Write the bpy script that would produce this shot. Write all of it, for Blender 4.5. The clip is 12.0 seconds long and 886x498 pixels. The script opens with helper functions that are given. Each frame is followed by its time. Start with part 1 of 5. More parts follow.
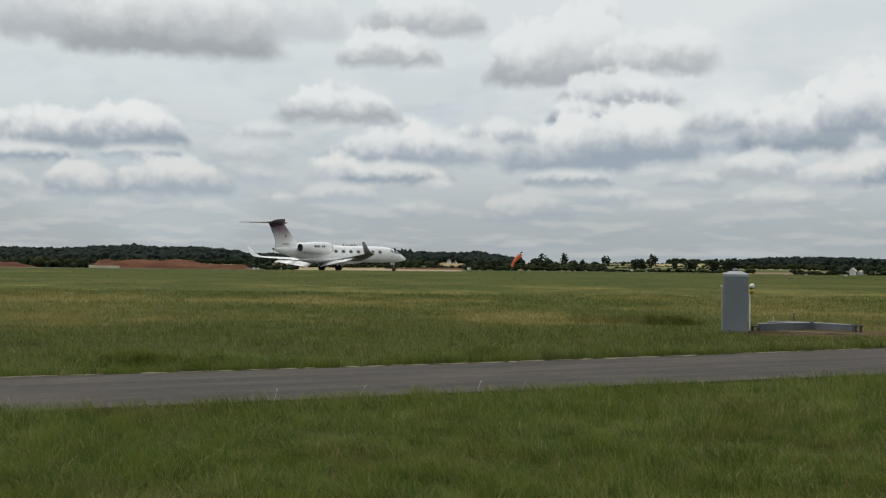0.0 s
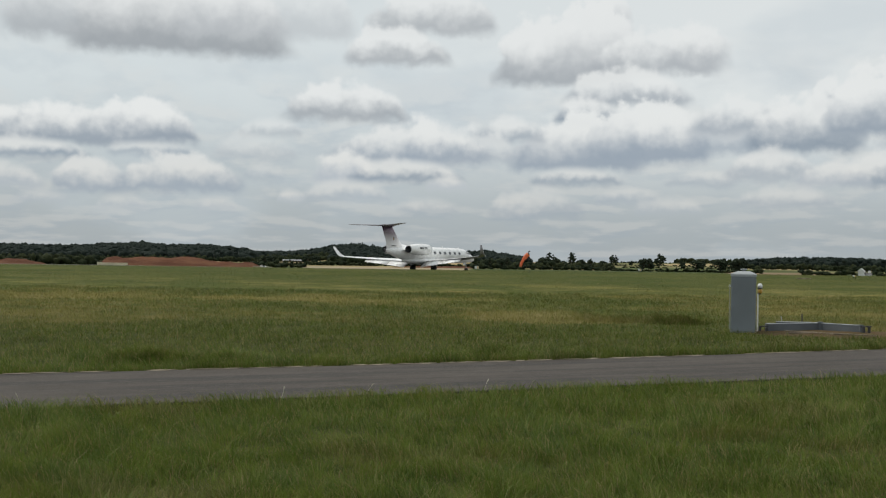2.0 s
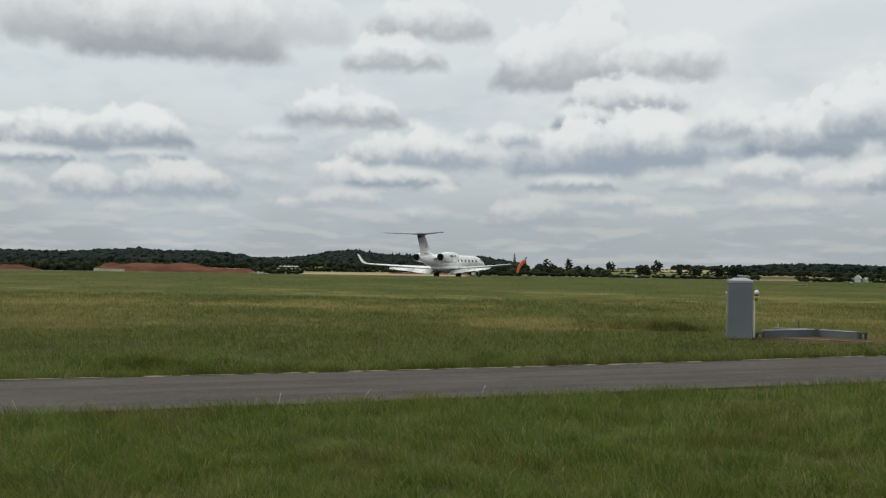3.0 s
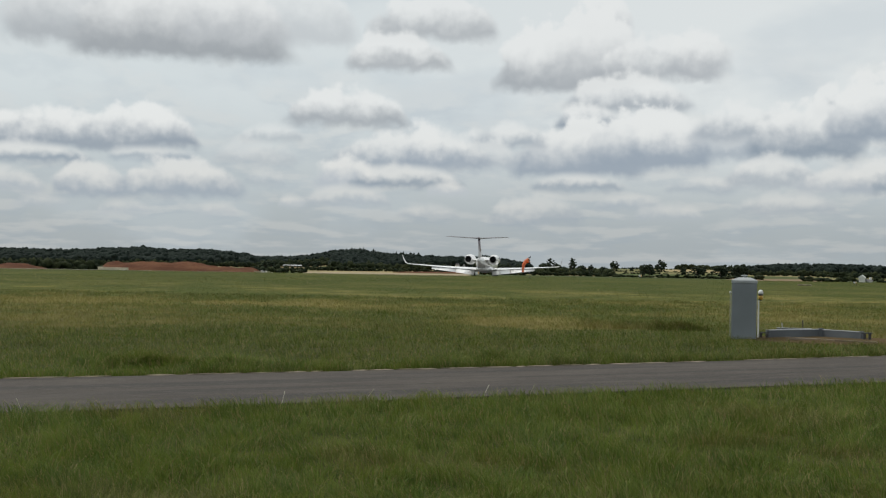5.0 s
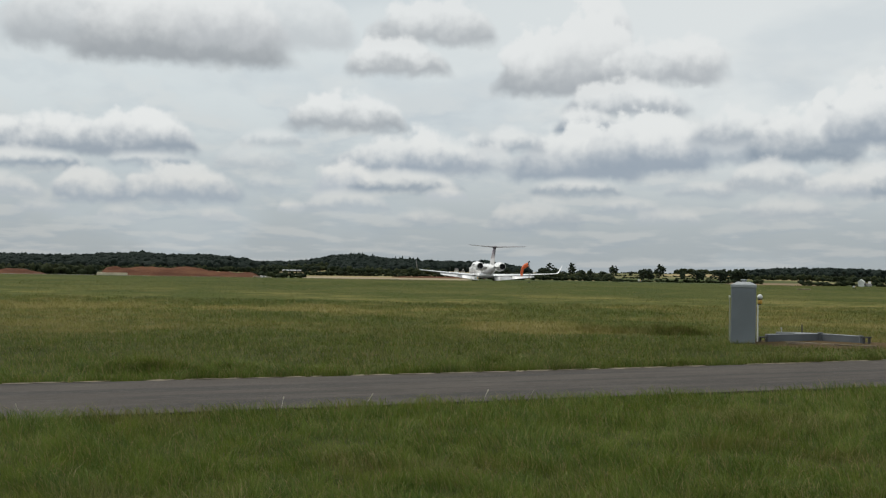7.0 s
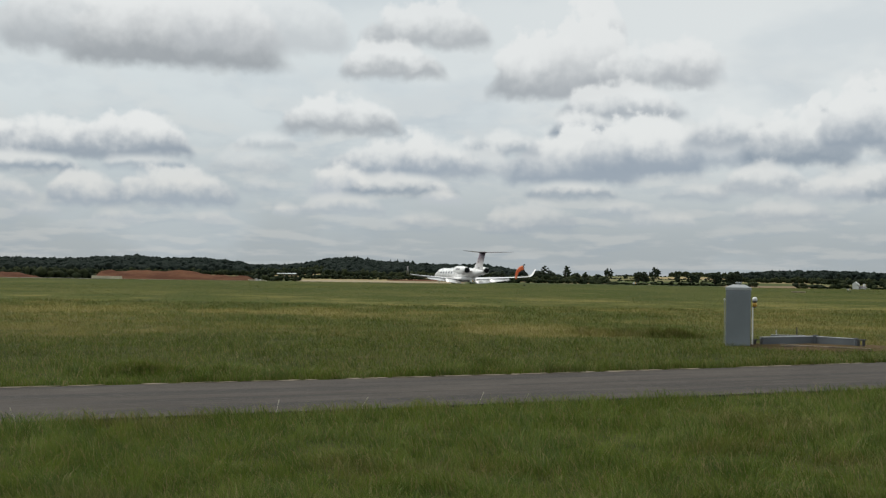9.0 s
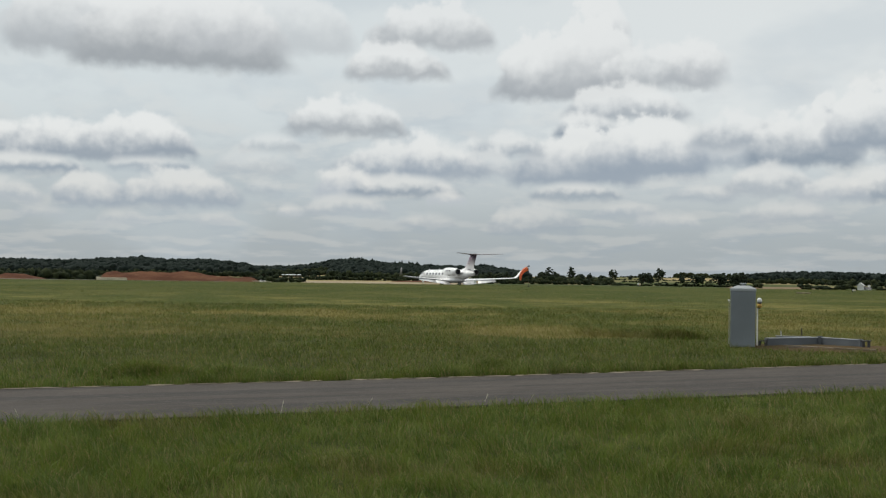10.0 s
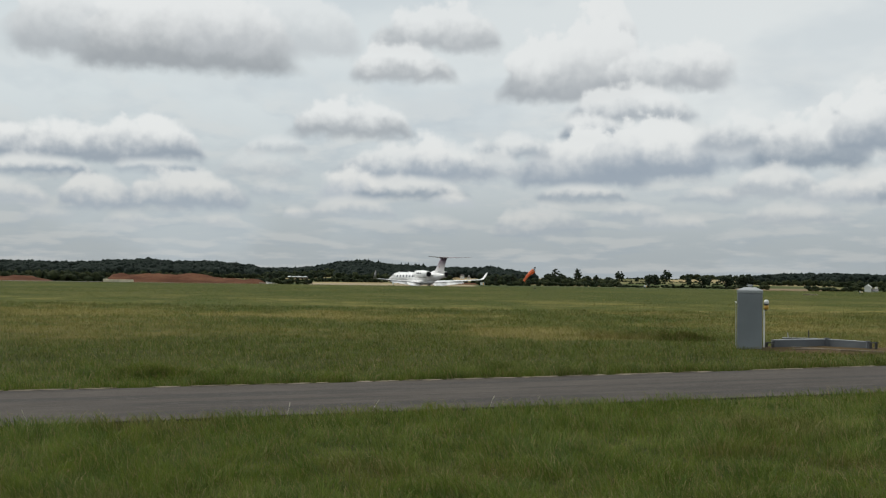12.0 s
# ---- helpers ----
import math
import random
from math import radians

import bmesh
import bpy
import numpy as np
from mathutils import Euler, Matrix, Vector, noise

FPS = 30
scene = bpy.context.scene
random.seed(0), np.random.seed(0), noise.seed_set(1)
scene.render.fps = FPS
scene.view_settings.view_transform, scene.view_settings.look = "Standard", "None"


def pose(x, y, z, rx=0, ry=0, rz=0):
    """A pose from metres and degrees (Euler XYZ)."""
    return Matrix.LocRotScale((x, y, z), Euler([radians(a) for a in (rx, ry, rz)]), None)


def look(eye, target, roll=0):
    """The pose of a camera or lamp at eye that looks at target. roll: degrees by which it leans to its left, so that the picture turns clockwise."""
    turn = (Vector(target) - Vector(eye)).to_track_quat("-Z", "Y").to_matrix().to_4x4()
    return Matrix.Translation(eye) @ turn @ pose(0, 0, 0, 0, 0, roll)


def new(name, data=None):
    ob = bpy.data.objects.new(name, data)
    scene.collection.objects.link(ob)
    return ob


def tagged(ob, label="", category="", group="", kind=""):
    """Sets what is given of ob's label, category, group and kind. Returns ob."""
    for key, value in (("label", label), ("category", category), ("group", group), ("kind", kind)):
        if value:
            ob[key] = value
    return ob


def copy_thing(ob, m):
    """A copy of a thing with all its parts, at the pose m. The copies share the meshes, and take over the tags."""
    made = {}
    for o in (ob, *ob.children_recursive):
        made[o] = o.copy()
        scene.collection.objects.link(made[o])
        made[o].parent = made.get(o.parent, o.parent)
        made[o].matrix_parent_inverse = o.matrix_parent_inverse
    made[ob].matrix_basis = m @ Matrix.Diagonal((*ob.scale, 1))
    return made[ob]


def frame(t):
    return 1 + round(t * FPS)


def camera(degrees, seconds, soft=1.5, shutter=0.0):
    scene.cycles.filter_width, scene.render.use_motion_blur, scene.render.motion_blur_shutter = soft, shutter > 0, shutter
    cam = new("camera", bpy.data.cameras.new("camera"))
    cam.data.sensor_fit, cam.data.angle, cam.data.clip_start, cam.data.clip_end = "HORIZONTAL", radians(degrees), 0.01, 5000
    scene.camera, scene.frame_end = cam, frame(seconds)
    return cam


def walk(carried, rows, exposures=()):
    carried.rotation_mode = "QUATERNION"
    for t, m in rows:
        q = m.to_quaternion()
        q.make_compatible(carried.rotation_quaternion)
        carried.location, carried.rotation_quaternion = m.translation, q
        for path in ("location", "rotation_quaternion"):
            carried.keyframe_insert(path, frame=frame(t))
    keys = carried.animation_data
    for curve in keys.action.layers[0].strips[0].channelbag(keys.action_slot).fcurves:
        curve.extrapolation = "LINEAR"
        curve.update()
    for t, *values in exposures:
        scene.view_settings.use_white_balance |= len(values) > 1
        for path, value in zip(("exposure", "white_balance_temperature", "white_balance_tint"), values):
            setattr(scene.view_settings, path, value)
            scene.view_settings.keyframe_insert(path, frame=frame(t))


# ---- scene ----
# Eye of a standing filmer behind an airfield perimeter track, looking over grass to a runway.
EYE = Vector((0, 0, 1.6))
cam = camera(42, 12.0, soft=1.25)
TURNS = [  # seconds, heading (degrees, to the east of y), tilt, roll
    (0, 0.000, 0.884, 0.530), (0.5, 0.021, 0.714, 0.533), (1, 0.134, 0.652, 0.607), (1.5, -0.118, 0.614, 0.772),
    (2, -0.380, 0.812, 0.793), (2.5, -0.378, 0.982, 0.783), (3, -0.231, 1.127, 0.833), (5, -0.419, 1.085, 0.932),
    (5.5, -0.182, 1.175, 0.928), (6, -0.167, 1.282, 0.855), (6.5, -0.380, 1.279, 0.854), (7, -0.382, 1.321, 0.856),
    (9, -0.140, 1.480, 0.789), (9.5, -0.199, 1.540, 0.728), (10, -0.358, 1.535, 0.760), (10.5, -0.535, 1.539, 0.863),
    (11, -0.775, 1.574, 0.856), (11.5, -0.731, 1.598, 0.793), (12, -0.671, 1.621, 0.737)]


def heading(az, el):
    a, e = radians(az), radians(el)
    return Vector((math.sin(a) * math.cos(e), math.cos(a) * math.cos(e), math.sin(e)))


walk(cam, [(t, look(EYE, EYE + heading(az, el) * 100, roll)) for t, az, el, roll in TURNS])

# ---------------------------------------------------------------- light
SUN_EL, SUN_AZ = 54, -58


def sky_world():
    world = bpy.data.worlds.new("cloudy_sky")
    scene.world = world
    world.use_nodes = True
    nt = world.node_tree
    nt.nodes.clear()
    N, L = nt.nodes.new, nt.links.new

    def val(s, socket):
        if isinstance(s, (int, float)):
            socket.default_value = s
        else:
            L(s, socket)

    def m(op, a, b=0.0, c=0.0, clamp=False):
        n = N("ShaderNodeMath")
        n.operation, n.use_clamp = op, clamp
        for s, k in zip((a, b, c), n.inputs):
            val(s, k)
        return n.outputs[0]

    def rng(a, lo, hi, to0=0.0, to1=1.0, smooth=True):
        n = N("ShaderNodeMapRange")
        n.interpolation_type = "SMOOTHSTEP" if smooth else "LINEAR"
        for s, k in zip((a, lo, hi, to0, to1), n.inputs):
            val(s, k)
        return n.outputs[0]

    def mix(f, a, b):
        n = N("ShaderNodeMix")
        n.data_type = "RGBA"
        val(f, n.inputs[0])
        for s, k in ((a, n.inputs[6]), (b, n.inputs[7])):
            if isinstance(s, tuple):
                k.default_value = (*s, 1)
            else:
                L(s, k)
        return n.outputs[2]

    tc = N("ShaderNodeTexCoord")
    sep = N("ShaderNodeSeparateXYZ")
    L(tc.outputs["Generated"], sep.inputs[0])
    x, y, z = sep.outputs
    u = m("MULTIPLY", m("ARCTAN2", x, y), 57.2958)
    v = m("MULTIPLY", m("ARCSINE", z), 57.2958)
    ang = N("ShaderNodeCombineXYZ")
    L(u, ang.inputs[0])
    L(v, ang.inputs[1])

    def fbm(scale, stretch, detail, rough, lift=0.0):
        mp = N("ShaderNodeMapping")
        L(ang.outputs[0], mp.inputs[0])
        mp.inputs["Location"].default_value = (lift, lift * 1.7, lift)
        mp.inputs["Scale"].default_value = (scale, scale * stretch, 1)
        n = N("ShaderNodeTexNoise")
        n.noise_dimensions = "2D"
        L(mp.outputs[0], n.inputs["Vector"])
        n.inputs["Scale"].default_value, n.inputs["Detail"].default_value, n.inputs["Roughness"].default_value = 1, detail, rough
        return m("SUBTRACT", n.outputs[0], 0.5)

    puff = fbm(0.34, 1.3, 2.0, 0.45, 3.1)
    puff2 = fbm(0.85, 1.05, 2.5, 0.5, 8.3)
    puff3 = fbm(2.1, 1.0, 3.0, 0.5, 1.9)
    broad = fbm(0.10, 2.2, 4, 0.5, 5.7)
    # thin high veil: paler overhead, greyer near the horizon
    veil = mix(rng(v, 0.5, 9.5), (0.385, 0.432, 0.460), (0.690, 0.745, 0.755))
    veil = mix(m("MULTIPLY", rng(u, -16, 18, 0.0, 0.8), rng(v, 2, 9)), veil, (0.79, 0.82, 0.815))
    veil = mix(m("MULTIPLY", rng(broad, -0.02, 0.2), 0.4), veil, (0.54, 0.61, 0.655))
    # low far cumulus rows, flattened by distance
    plane_v = m("MULTIPLY", m("LOGARITHM", m("MAXIMUM", m("ADD", v, 3.0), 0.05), 2.718), 9.0)
    rows = N("ShaderNodeCombineXYZ")
    L(m("MULTIPLY", u, 0.36), rows.inputs[0])
    L(plane_v, rows.inputs[1])

    def row_noise(offset):
        mp = N("ShaderNodeMapping")
        L(rows.outputs[0], mp.inputs[0])
        mp.inputs["Location"].default_value = (4.2, offset, 0)
        n = N("ShaderNodeTexNoise")
        n.noise_dimensions = "2D"
        L(mp.outputs[0], n.inputs["Vector"])
        n.inputs["Scale"].default_value, n.inputs["Detail"].default_value, n.inputs["Roughness"].default_value = 0.8, 5, 0.52
        return n.outputs[0]

    ra, rb = row_noise(0.0), row_noise(0.55)
    cover = m("MULTIPLY", rng(ra, 0.36, 0.64), rng(v, 13, 6))
    light = rng(m("SUBTRACT", ra, rb), -0.12, 0.17)
    far_cloud = mix(light, (0.33, 0.40, 0.48), (0.70, 0.69, 0.665))
    colour = mix(m("MULTIPLY", cover, 0.26), veil, far_cloud)

    crest = mix(rng(v, 1.5, 8.0), (0.70, 0.695, 0.670), (0.835, 0.850, 0.838))
    ruffle = m("MULTIPLY_ADD", puff, 0.50, m("MULTIPLY_ADD", puff2, 0.75, m("MULTIPLY", puff3, 0.35)))
    u_bent = m("ADD", u, m("MULTIPLY_ADD", puff, 1.2, m("MULTIPLY", puff2, 0.6)))
    v_bent = m("ADD", v, m("MULTIPLY_ADD", puff2, 0.25, m("MULTIPLY", puff3, 0.14)))

    def cloud(az, base, half, high, dense, dark, neutral):
        """One cumulus: billowing bright crest over a flat grey base."""
        nonlocal colour
        s = m("DIVIDE", m("SUBTRACT", u_bent, az), half * 1.16)
        dome = m("POWER", m("MAXIMUM", m("SUBTRACT", 1.0, m("MULTIPLY", s, s)), 0.0), 0.7)
        h = m("DIVIDE", m("SUBTRACT", v_bent, base), high)
        soft, amp = 0.24 / high + 0.03, min(1.0, 1.5 / high)
        crown = rng(m("SUBTRACT", m("MULTIPLY", dome, m("ADD", 1.10, ruffle)), h), -soft * 0.5, soft * 1.5)
        foot = rng(m("ADD", h, m("MULTIPLY", ruffle, 0.24 * amp)), -soft * 1.2, soft * 0.9)
        lit = rng(m("ADD", h, m("MULTIPLY", ruffle, 0.60 * amp)), 0.04, 0.73)
        k = 1.0 - dark
        low = tuple(b + (n - b) * neutral + 0.30 * k for b, n in ((0.225, 0.283), (0.285, 0.306), (0.360, 0.322)))
        body = mix(lit, low, crest)
        flank = rng(m("ABSOLUTE", s), 1.0, 0.72 if high < 1.2 * half else 0.45)
        colour = mix(m("MULTIPLY", m("MULTIPLY", m("MULTIPLY", crown, flank), foot), dense), colour, body)

    for row in (  # bearing, base, half width, height in degrees; density, darkness and greyness of the base
        (-17.25, 10.46, 4.36, 3.97, 0.85, 0.55, 1.0),
        (-13.31, 10.08, 5.06, 4.15, 0.95, 0.75, 1.0),
        (-9.31, 11.03, 4.38, 3.19, 0.60, 0.25, 1.0),
        (-0.99, 11.40, 3.09, 2.27, 0.85, 0.50, 1.0),
        (-2.87, 9.89, 2.60, 1.69, 0.90, 0.50, 1.0),
        (-14.85, 5.87, 1.44, 1.97, 0.95, 0.20, 0.5),
        (-19.58, 5.57, 3.62, 1.83, 1.00, 0.75, 0.3),
        (-15.30, 5.74, 2.72, 2.04, 1.00, 0.75, 0.3),
        (-20.10, 4.79, 2.60, 0.94, 0.80, 0.90, 0.0),
        (-14.49, 5.13, 1.98, 0.65, 0.55, 0.80, 0.0),
        (-17.57, 3.35, 1.79, 1.60, 0.85, 0.65, 0.1),
        (-13.38, 3.43, 2.92, 1.80, 0.85, 0.65, 0.1),
        (-21.45, 3.39, 1.71, 1.17, 0.60, 0.40, 0.3),
        (-5.32, 7.10, 3.09, 1.79, 0.92, 0.60, 0.8),
        (-8.79, 6.26, 1.44, 0.82, 0.50, 0.60, 0.5),
        (-9.79, 5.07, 2.18, 1.15, 0.35, 0.60, 0.2),
        (-1.46, 5.21, 1.40, 2.00, 0.90, 0.30, 0.3),
        (-2.01, 5.09, 3.92, 1.78, 0.85, 0.70, 0.1),
        (-5.12, 4.14, 1.57, 1.39, 0.95, 0.25, 0.4),
        (-2.28, 4.13, 2.80, 1.06, 0.80, 0.95, 0.0),
        (-0.32, 3.72, 1.07, 0.78, 0.85, 0.15, 0.6),
        (-5.17, 3.13, 2.06, 1.06, 0.55, 0.45, 0.3),
        (-7.84, 3.19, 0.69, 0.44, 0.70, 0.10, 0.6),
        (-15.95, 2.51, 1.23, 0.67, 0.50, 0.25, 0.5),
        (-11.65, 2.54, 1.08, 0.66, 0.50, 0.25, 0.5),
        (-19.84, 2.74, 1.37, 0.63, 0.45, 0.30, 0.4),
        (-9.37, 4.06, 1.23, 0.83, 0.35, 0.60, 0.1),
        (7.56, 10.51, 1.24, 3.62, 0.90, 0.25, 0.9),
        (4.68, 8.99, 2.76, 3.02, 0.95, 0.60, 0.9),
        (7.01, 9.01, 2.35, 3.92, 0.90, 0.50, 0.9),
        (9.88, 9.50, 3.00, 2.05, 0.80, 0.50, 0.9),
        (11.93, 9.58, 1.75, 2.24, 0.90, 0.40, 0.9),
        (8.53, 7.91, 3.02, 1.72, 0.85, 0.60, 0.6),
        (6.49, 7.01, 1.66, 1.38, 0.90, 0.90, 0.2),
        (6.22, 4.85, 3.19, 2.60, 0.95, 0.70, 0.1),
        (9.52, 5.16, 2.86, 2.99, 0.95, 0.70, 0.1),
        (11.68, 5.57, 3.09, 2.04, 0.70, 0.70, 0.1),
        (6.17, 4.13, 2.29, 0.72, 0.75, 0.90, 0.0),
        (2.80, 6.16, 1.89, 1.17, 0.70, 0.70, 0.3),
        (1.56, 5.25, 1.61, 1.39, 0.60, 0.50, 0.3),
        (14.40, 6.49, 2.70, 1.75, 0.75, 0.70, 0.3),
        (17.98, 7.49, 0.76, 1.76, 0.80, 0.80, 0.3),
        (16.93, 5.68, 2.69, 2.55, 0.90, 0.95, 0.1),
        (20.51, 6.34, 2.52, 2.93, 0.95, 0.75, 0.2),
        (22.99, 5.92, 2.37, 2.55, 0.90, 0.70, 0.2),
        (21.08, 4.04, 2.44, 1.46, 0.85, 0.90, 0.0),
        (15.35, 4.30, 2.02, 1.45, 0.75, 0.50, 0.4),
        (18.24, 3.99, 1.77, 1.19, 0.80, 0.30, 0.5),
        (16.26, 2.98, 2.39, 0.99, 0.60, 0.50, 0.4),
        (12.18, 4.04, 1.67, 0.77, 0.50, 0.60, 0.2),
        (4.18, 2.43, 2.23, 1.40, 0.50, 0.70, 0.1),
        (8.74, 3.20, 1.78, 0.72, 0.50, 0.50, 0.2),
        (10.92, 2.77, 1.76, 0.66, 0.50, 0.35, 0.4),
        (-1.28, 2.64, 1.54, 0.73, 0.40, 0.60, 0.2)):
        cloud(*row)
    back = N("ShaderNodeBackground")
    L(colour, back.inputs[0])
    back.inputs[1].default_value = 0.97
    air = N("ShaderNodeTexSky")
    air.sky_type, air.sun_disc = "NISHITA", False
    air.sun_elevation, air.sun_rotation = radians(SUN_EL), radians(SUN_AZ)
    blue = N("ShaderNodeBackground")
    L(air.outputs[0], blue.inputs[0])
    blue.inputs[1].default_value = 0.09
    both = N("ShaderNodeMixShader")
    both.inputs[0].default_value = 0.93
    L(blue.outputs[0], both.inputs[1])
    L(back.outputs[0], both.inputs[2])
    out = N("ShaderNodeOutputWorld")
    L(both.outputs[0], out.inputs[0])


sky_world()
sun_data = bpy.data.lights.new("sun", "SUN")
sun_data.energy, sun_data.angle, sun_data.color = 2.5, radians(9), (1.0, 0.95, 0.87)
sun = new("sun", sun_data)
sun.matrix_world = look(heading(SUN_AZ, SUN_EL) * 50, (0, 0, 0))
scene.view_settings.exposure = 0.0

# ---------------------------------------------------------------- materials


class Mat:
    """A node material with short helpers."""

    def __init__(self, name, rough=0.6, metal=0.0, coat=0.0):
        self.mat = bpy.data.materials.new(name)
        self.mat.use_nodes = True
        self.nt = self.mat.node_tree
        self.bsdf = self.nt.nodes["Principled BSDF"]
        self.bsdf.inputs["Roughness"].default_value = rough
        self.bsdf.inputs["Metallic"].default_value = metal
        self.bsdf.inputs["Coat Weight"].default_value = coat
        self.pos = self.nt.nodes.new("ShaderNodeTexCoord").outputs["Object"]

    def N(self, kind):
        return self.nt.nodes.new(kind)

    def L(self, a, b):
        self.nt.links.new(a, b)

    def put(self, s, k):
        if isinstance(s, (int, float)):
            k.default_value = s
        elif isinstance(s, tuple):
            k.default_value = (*s, 1) if len(k.default_value) == 4 else s
        else:
            self.L(s, k)

    def noise(self, scale, detail=4, rough=0.55, stretch=(1, 1, 1), vec=None):
        mp = self.N("ShaderNodeMapping")
        self.L(vec or self.pos, mp.inputs[0])
        mp.inputs["Scale"].default_value = stretch
        n = self.N("ShaderNodeTexNoise")
        self.L(mp.outputs[0], n.inputs["Vector"])
        n.inputs["Scale"].default_value, n.inputs["Detail"].default_value, n.inputs["Roughness"].default_value = scale, detail, rough
        return n.outputs[0]

    def rng(self, a, lo, hi, to0=0.0, to1=1.0):
        n = self.N("ShaderNodeMapRange")
        n.interpolation_type = "SMOOTHSTEP"
        for s, k in zip((a, lo, hi, to0, to1), n.inputs):
            self.put(s, k)
        return n.outputs[0]

    def math(self, op, a, b=0.0, c=0.0):
        n = self.N("ShaderNodeMath")
        n.operation = op
        for s, k in zip((a, b, c), n.inputs):
            self.put(s, k)
        return n.outputs[0]

    def mix(self, f, a, b, kind="MIX"):
        n = self.N("ShaderNodeMix")
        n.data_type, n.blend_type = "RGBA", kind
        self.put(f, n.inputs[0])
        self.put(a, n.inputs[6])
        self.put(b, n.inputs[7])
        return n.outputs[2]

    def colour(self, s):
        self.put(s, self.bsdf.inputs["Base Color"])
        return self

    def bump(self, height, strength=0.3, dist=0.02):
        b = self.N("ShaderNodeBump")
        b.inputs["Strength"].default_value, b.inputs["Distance"].default_value = strength, dist
        self.L(height, b.inputs["Height"])
        self.L(b.outputs[0], self.bsdf.inputs["Normal"])
        return self


def plain(name, col, rough=0.5, metal=0.0, coat=0.0, grain=6.0, amount=0.18, bump=0.0):
    """A surface with soft stains and fine grain over one colour."""
    k = Mat(name, rough, metal, coat)
    dark = tuple(c * (1 - amount) for c in col)
    pale = tuple(min(1, c * (1 + amount * 0.6)) for c in col)
    c1 = k.mix(k.rng(k.noise(grain * 0.25, 3), 0.35, 0.68), dark, pale)
    c2 = k.mix(k.math("MULTIPLY", k.rng(k.noise(grain * 5, 4, 0.7), 0.5, 0.75), 0.35), c1, dark)
    k.colour(c2)
    k.L(k.rng(k.noise(grain, 3), 0.3, 0.7, max(0.03, rough - 0.08), min(1, rough + 0.1)), k.bsdf.inputs["Roughness"])
    if bump:
        k.bump(k.noise(grain * 8, 5, 0.65), bump, 0.01)
    return k.mat


def grass_tint(k, world_pos):
    """Sward colour by place: fresh green, dull green and dry straw in patches and drifts."""
    a = k.noise(0.11, 5, 0.6, (1, 0.7, 1), world_pos)
    b = k.noise(0.45, 5, 0.62, (1, 1.3, 1), world_pos)
    c = k.noise(2.3, 4, 0.6, (1, 1, 1), world_pos)
    green = k.mix(k.rng(c, 0.36, 0.66), (0.042, 0.068, 0.012), (0.106, 0.136, 0.023))
    green = k.mix(k.math("MULTIPLY", k.rng(b, 0.50, 0.64), 0.75), green, (0.040, 0.062, 0.013))
    green = k.mix(k.math("MULTIPLY", k.rng(b, 0.44, 0.34), 0.55), green, (0.120, 0.105, 0.032))
    sep = k.N("ShaderNodeSeparateXYZ")
    k.L(world_pos, sep.inputs[0])
    px, py, _ = sep.outputs
    # the sward beyond the track is drier than the verge this side
    drier = k.rng(py, 16, 36, -0.03, 0.075)
    dry = k.rng(k.math("ADD", k.math("MULTIPLY_ADD", a, 0.62, k.math("MULTIPLY", b, 0.38)), drier), 0.52, 0.70)
    for cx, cy, rx, ry, s in ((2.6, 36, 2.8, 4.5, 1.0), (-7, 48, 5, 3.0, 1.0), (-17, 49, 6, 3, 0.8), (7.5, 43, 3, 1.6, 0.6), (-3, 44, 3, 2, 0.6), (12, 62, 6, 4, 0.15)):
        du = k.math("DIVIDE", k.math("SUBTRACT", px, cx), rx)
        dv = k.math("DIVIDE", k.math("SUBTRACT", py, cy), ry)
        q = k.math("SUBTRACT", k.math("ADD", 1.25, k.math("MULTIPLY", k.math("SUBTRACT", b, 0.5), 5.0)), k.math("ADD", k.math("MULTIPLY", du, du), k.math("MULTIPLY", dv, dv)))
        dry = k.math("MAXIMUM", dry, k.math("MULTIPLY", k.rng(q, 0.0, 1.0), s))
    straw = k.mix(k.rng(c, 0.3, 0.7), (0.200, 0.160, 0.048), (0.370, 0.300, 0.115))
    fresh = k.mix(k.rng(c, 0.36, 0.66), (0.056, 0.104, 0.016), (0.150, 0.196, 0.034))
    fresh = k.mix(k.math("MULTIPLY", k.rng(b, 0.47, 0.36), 0.6), fresh, (0.135, 0.120, 0.042))
    green = k.mix(k.rng(py, 24, 14, 0.0, 0.75), green, fresh)
    far_green = k.mix(k.rng(b, 0.4, 0.62), (0.056, 0.068, 0.014), (0.041, 0.053, 0.011))
    green = k.mix(k.rng(py, 36, 75, 0.0, 0.85), green, far_green)
    return k.mix(k.math("MULTIPLY", dry, k.rng(py, 54, 90, 0.70, 0.14)), green, straw), px, py, b, c


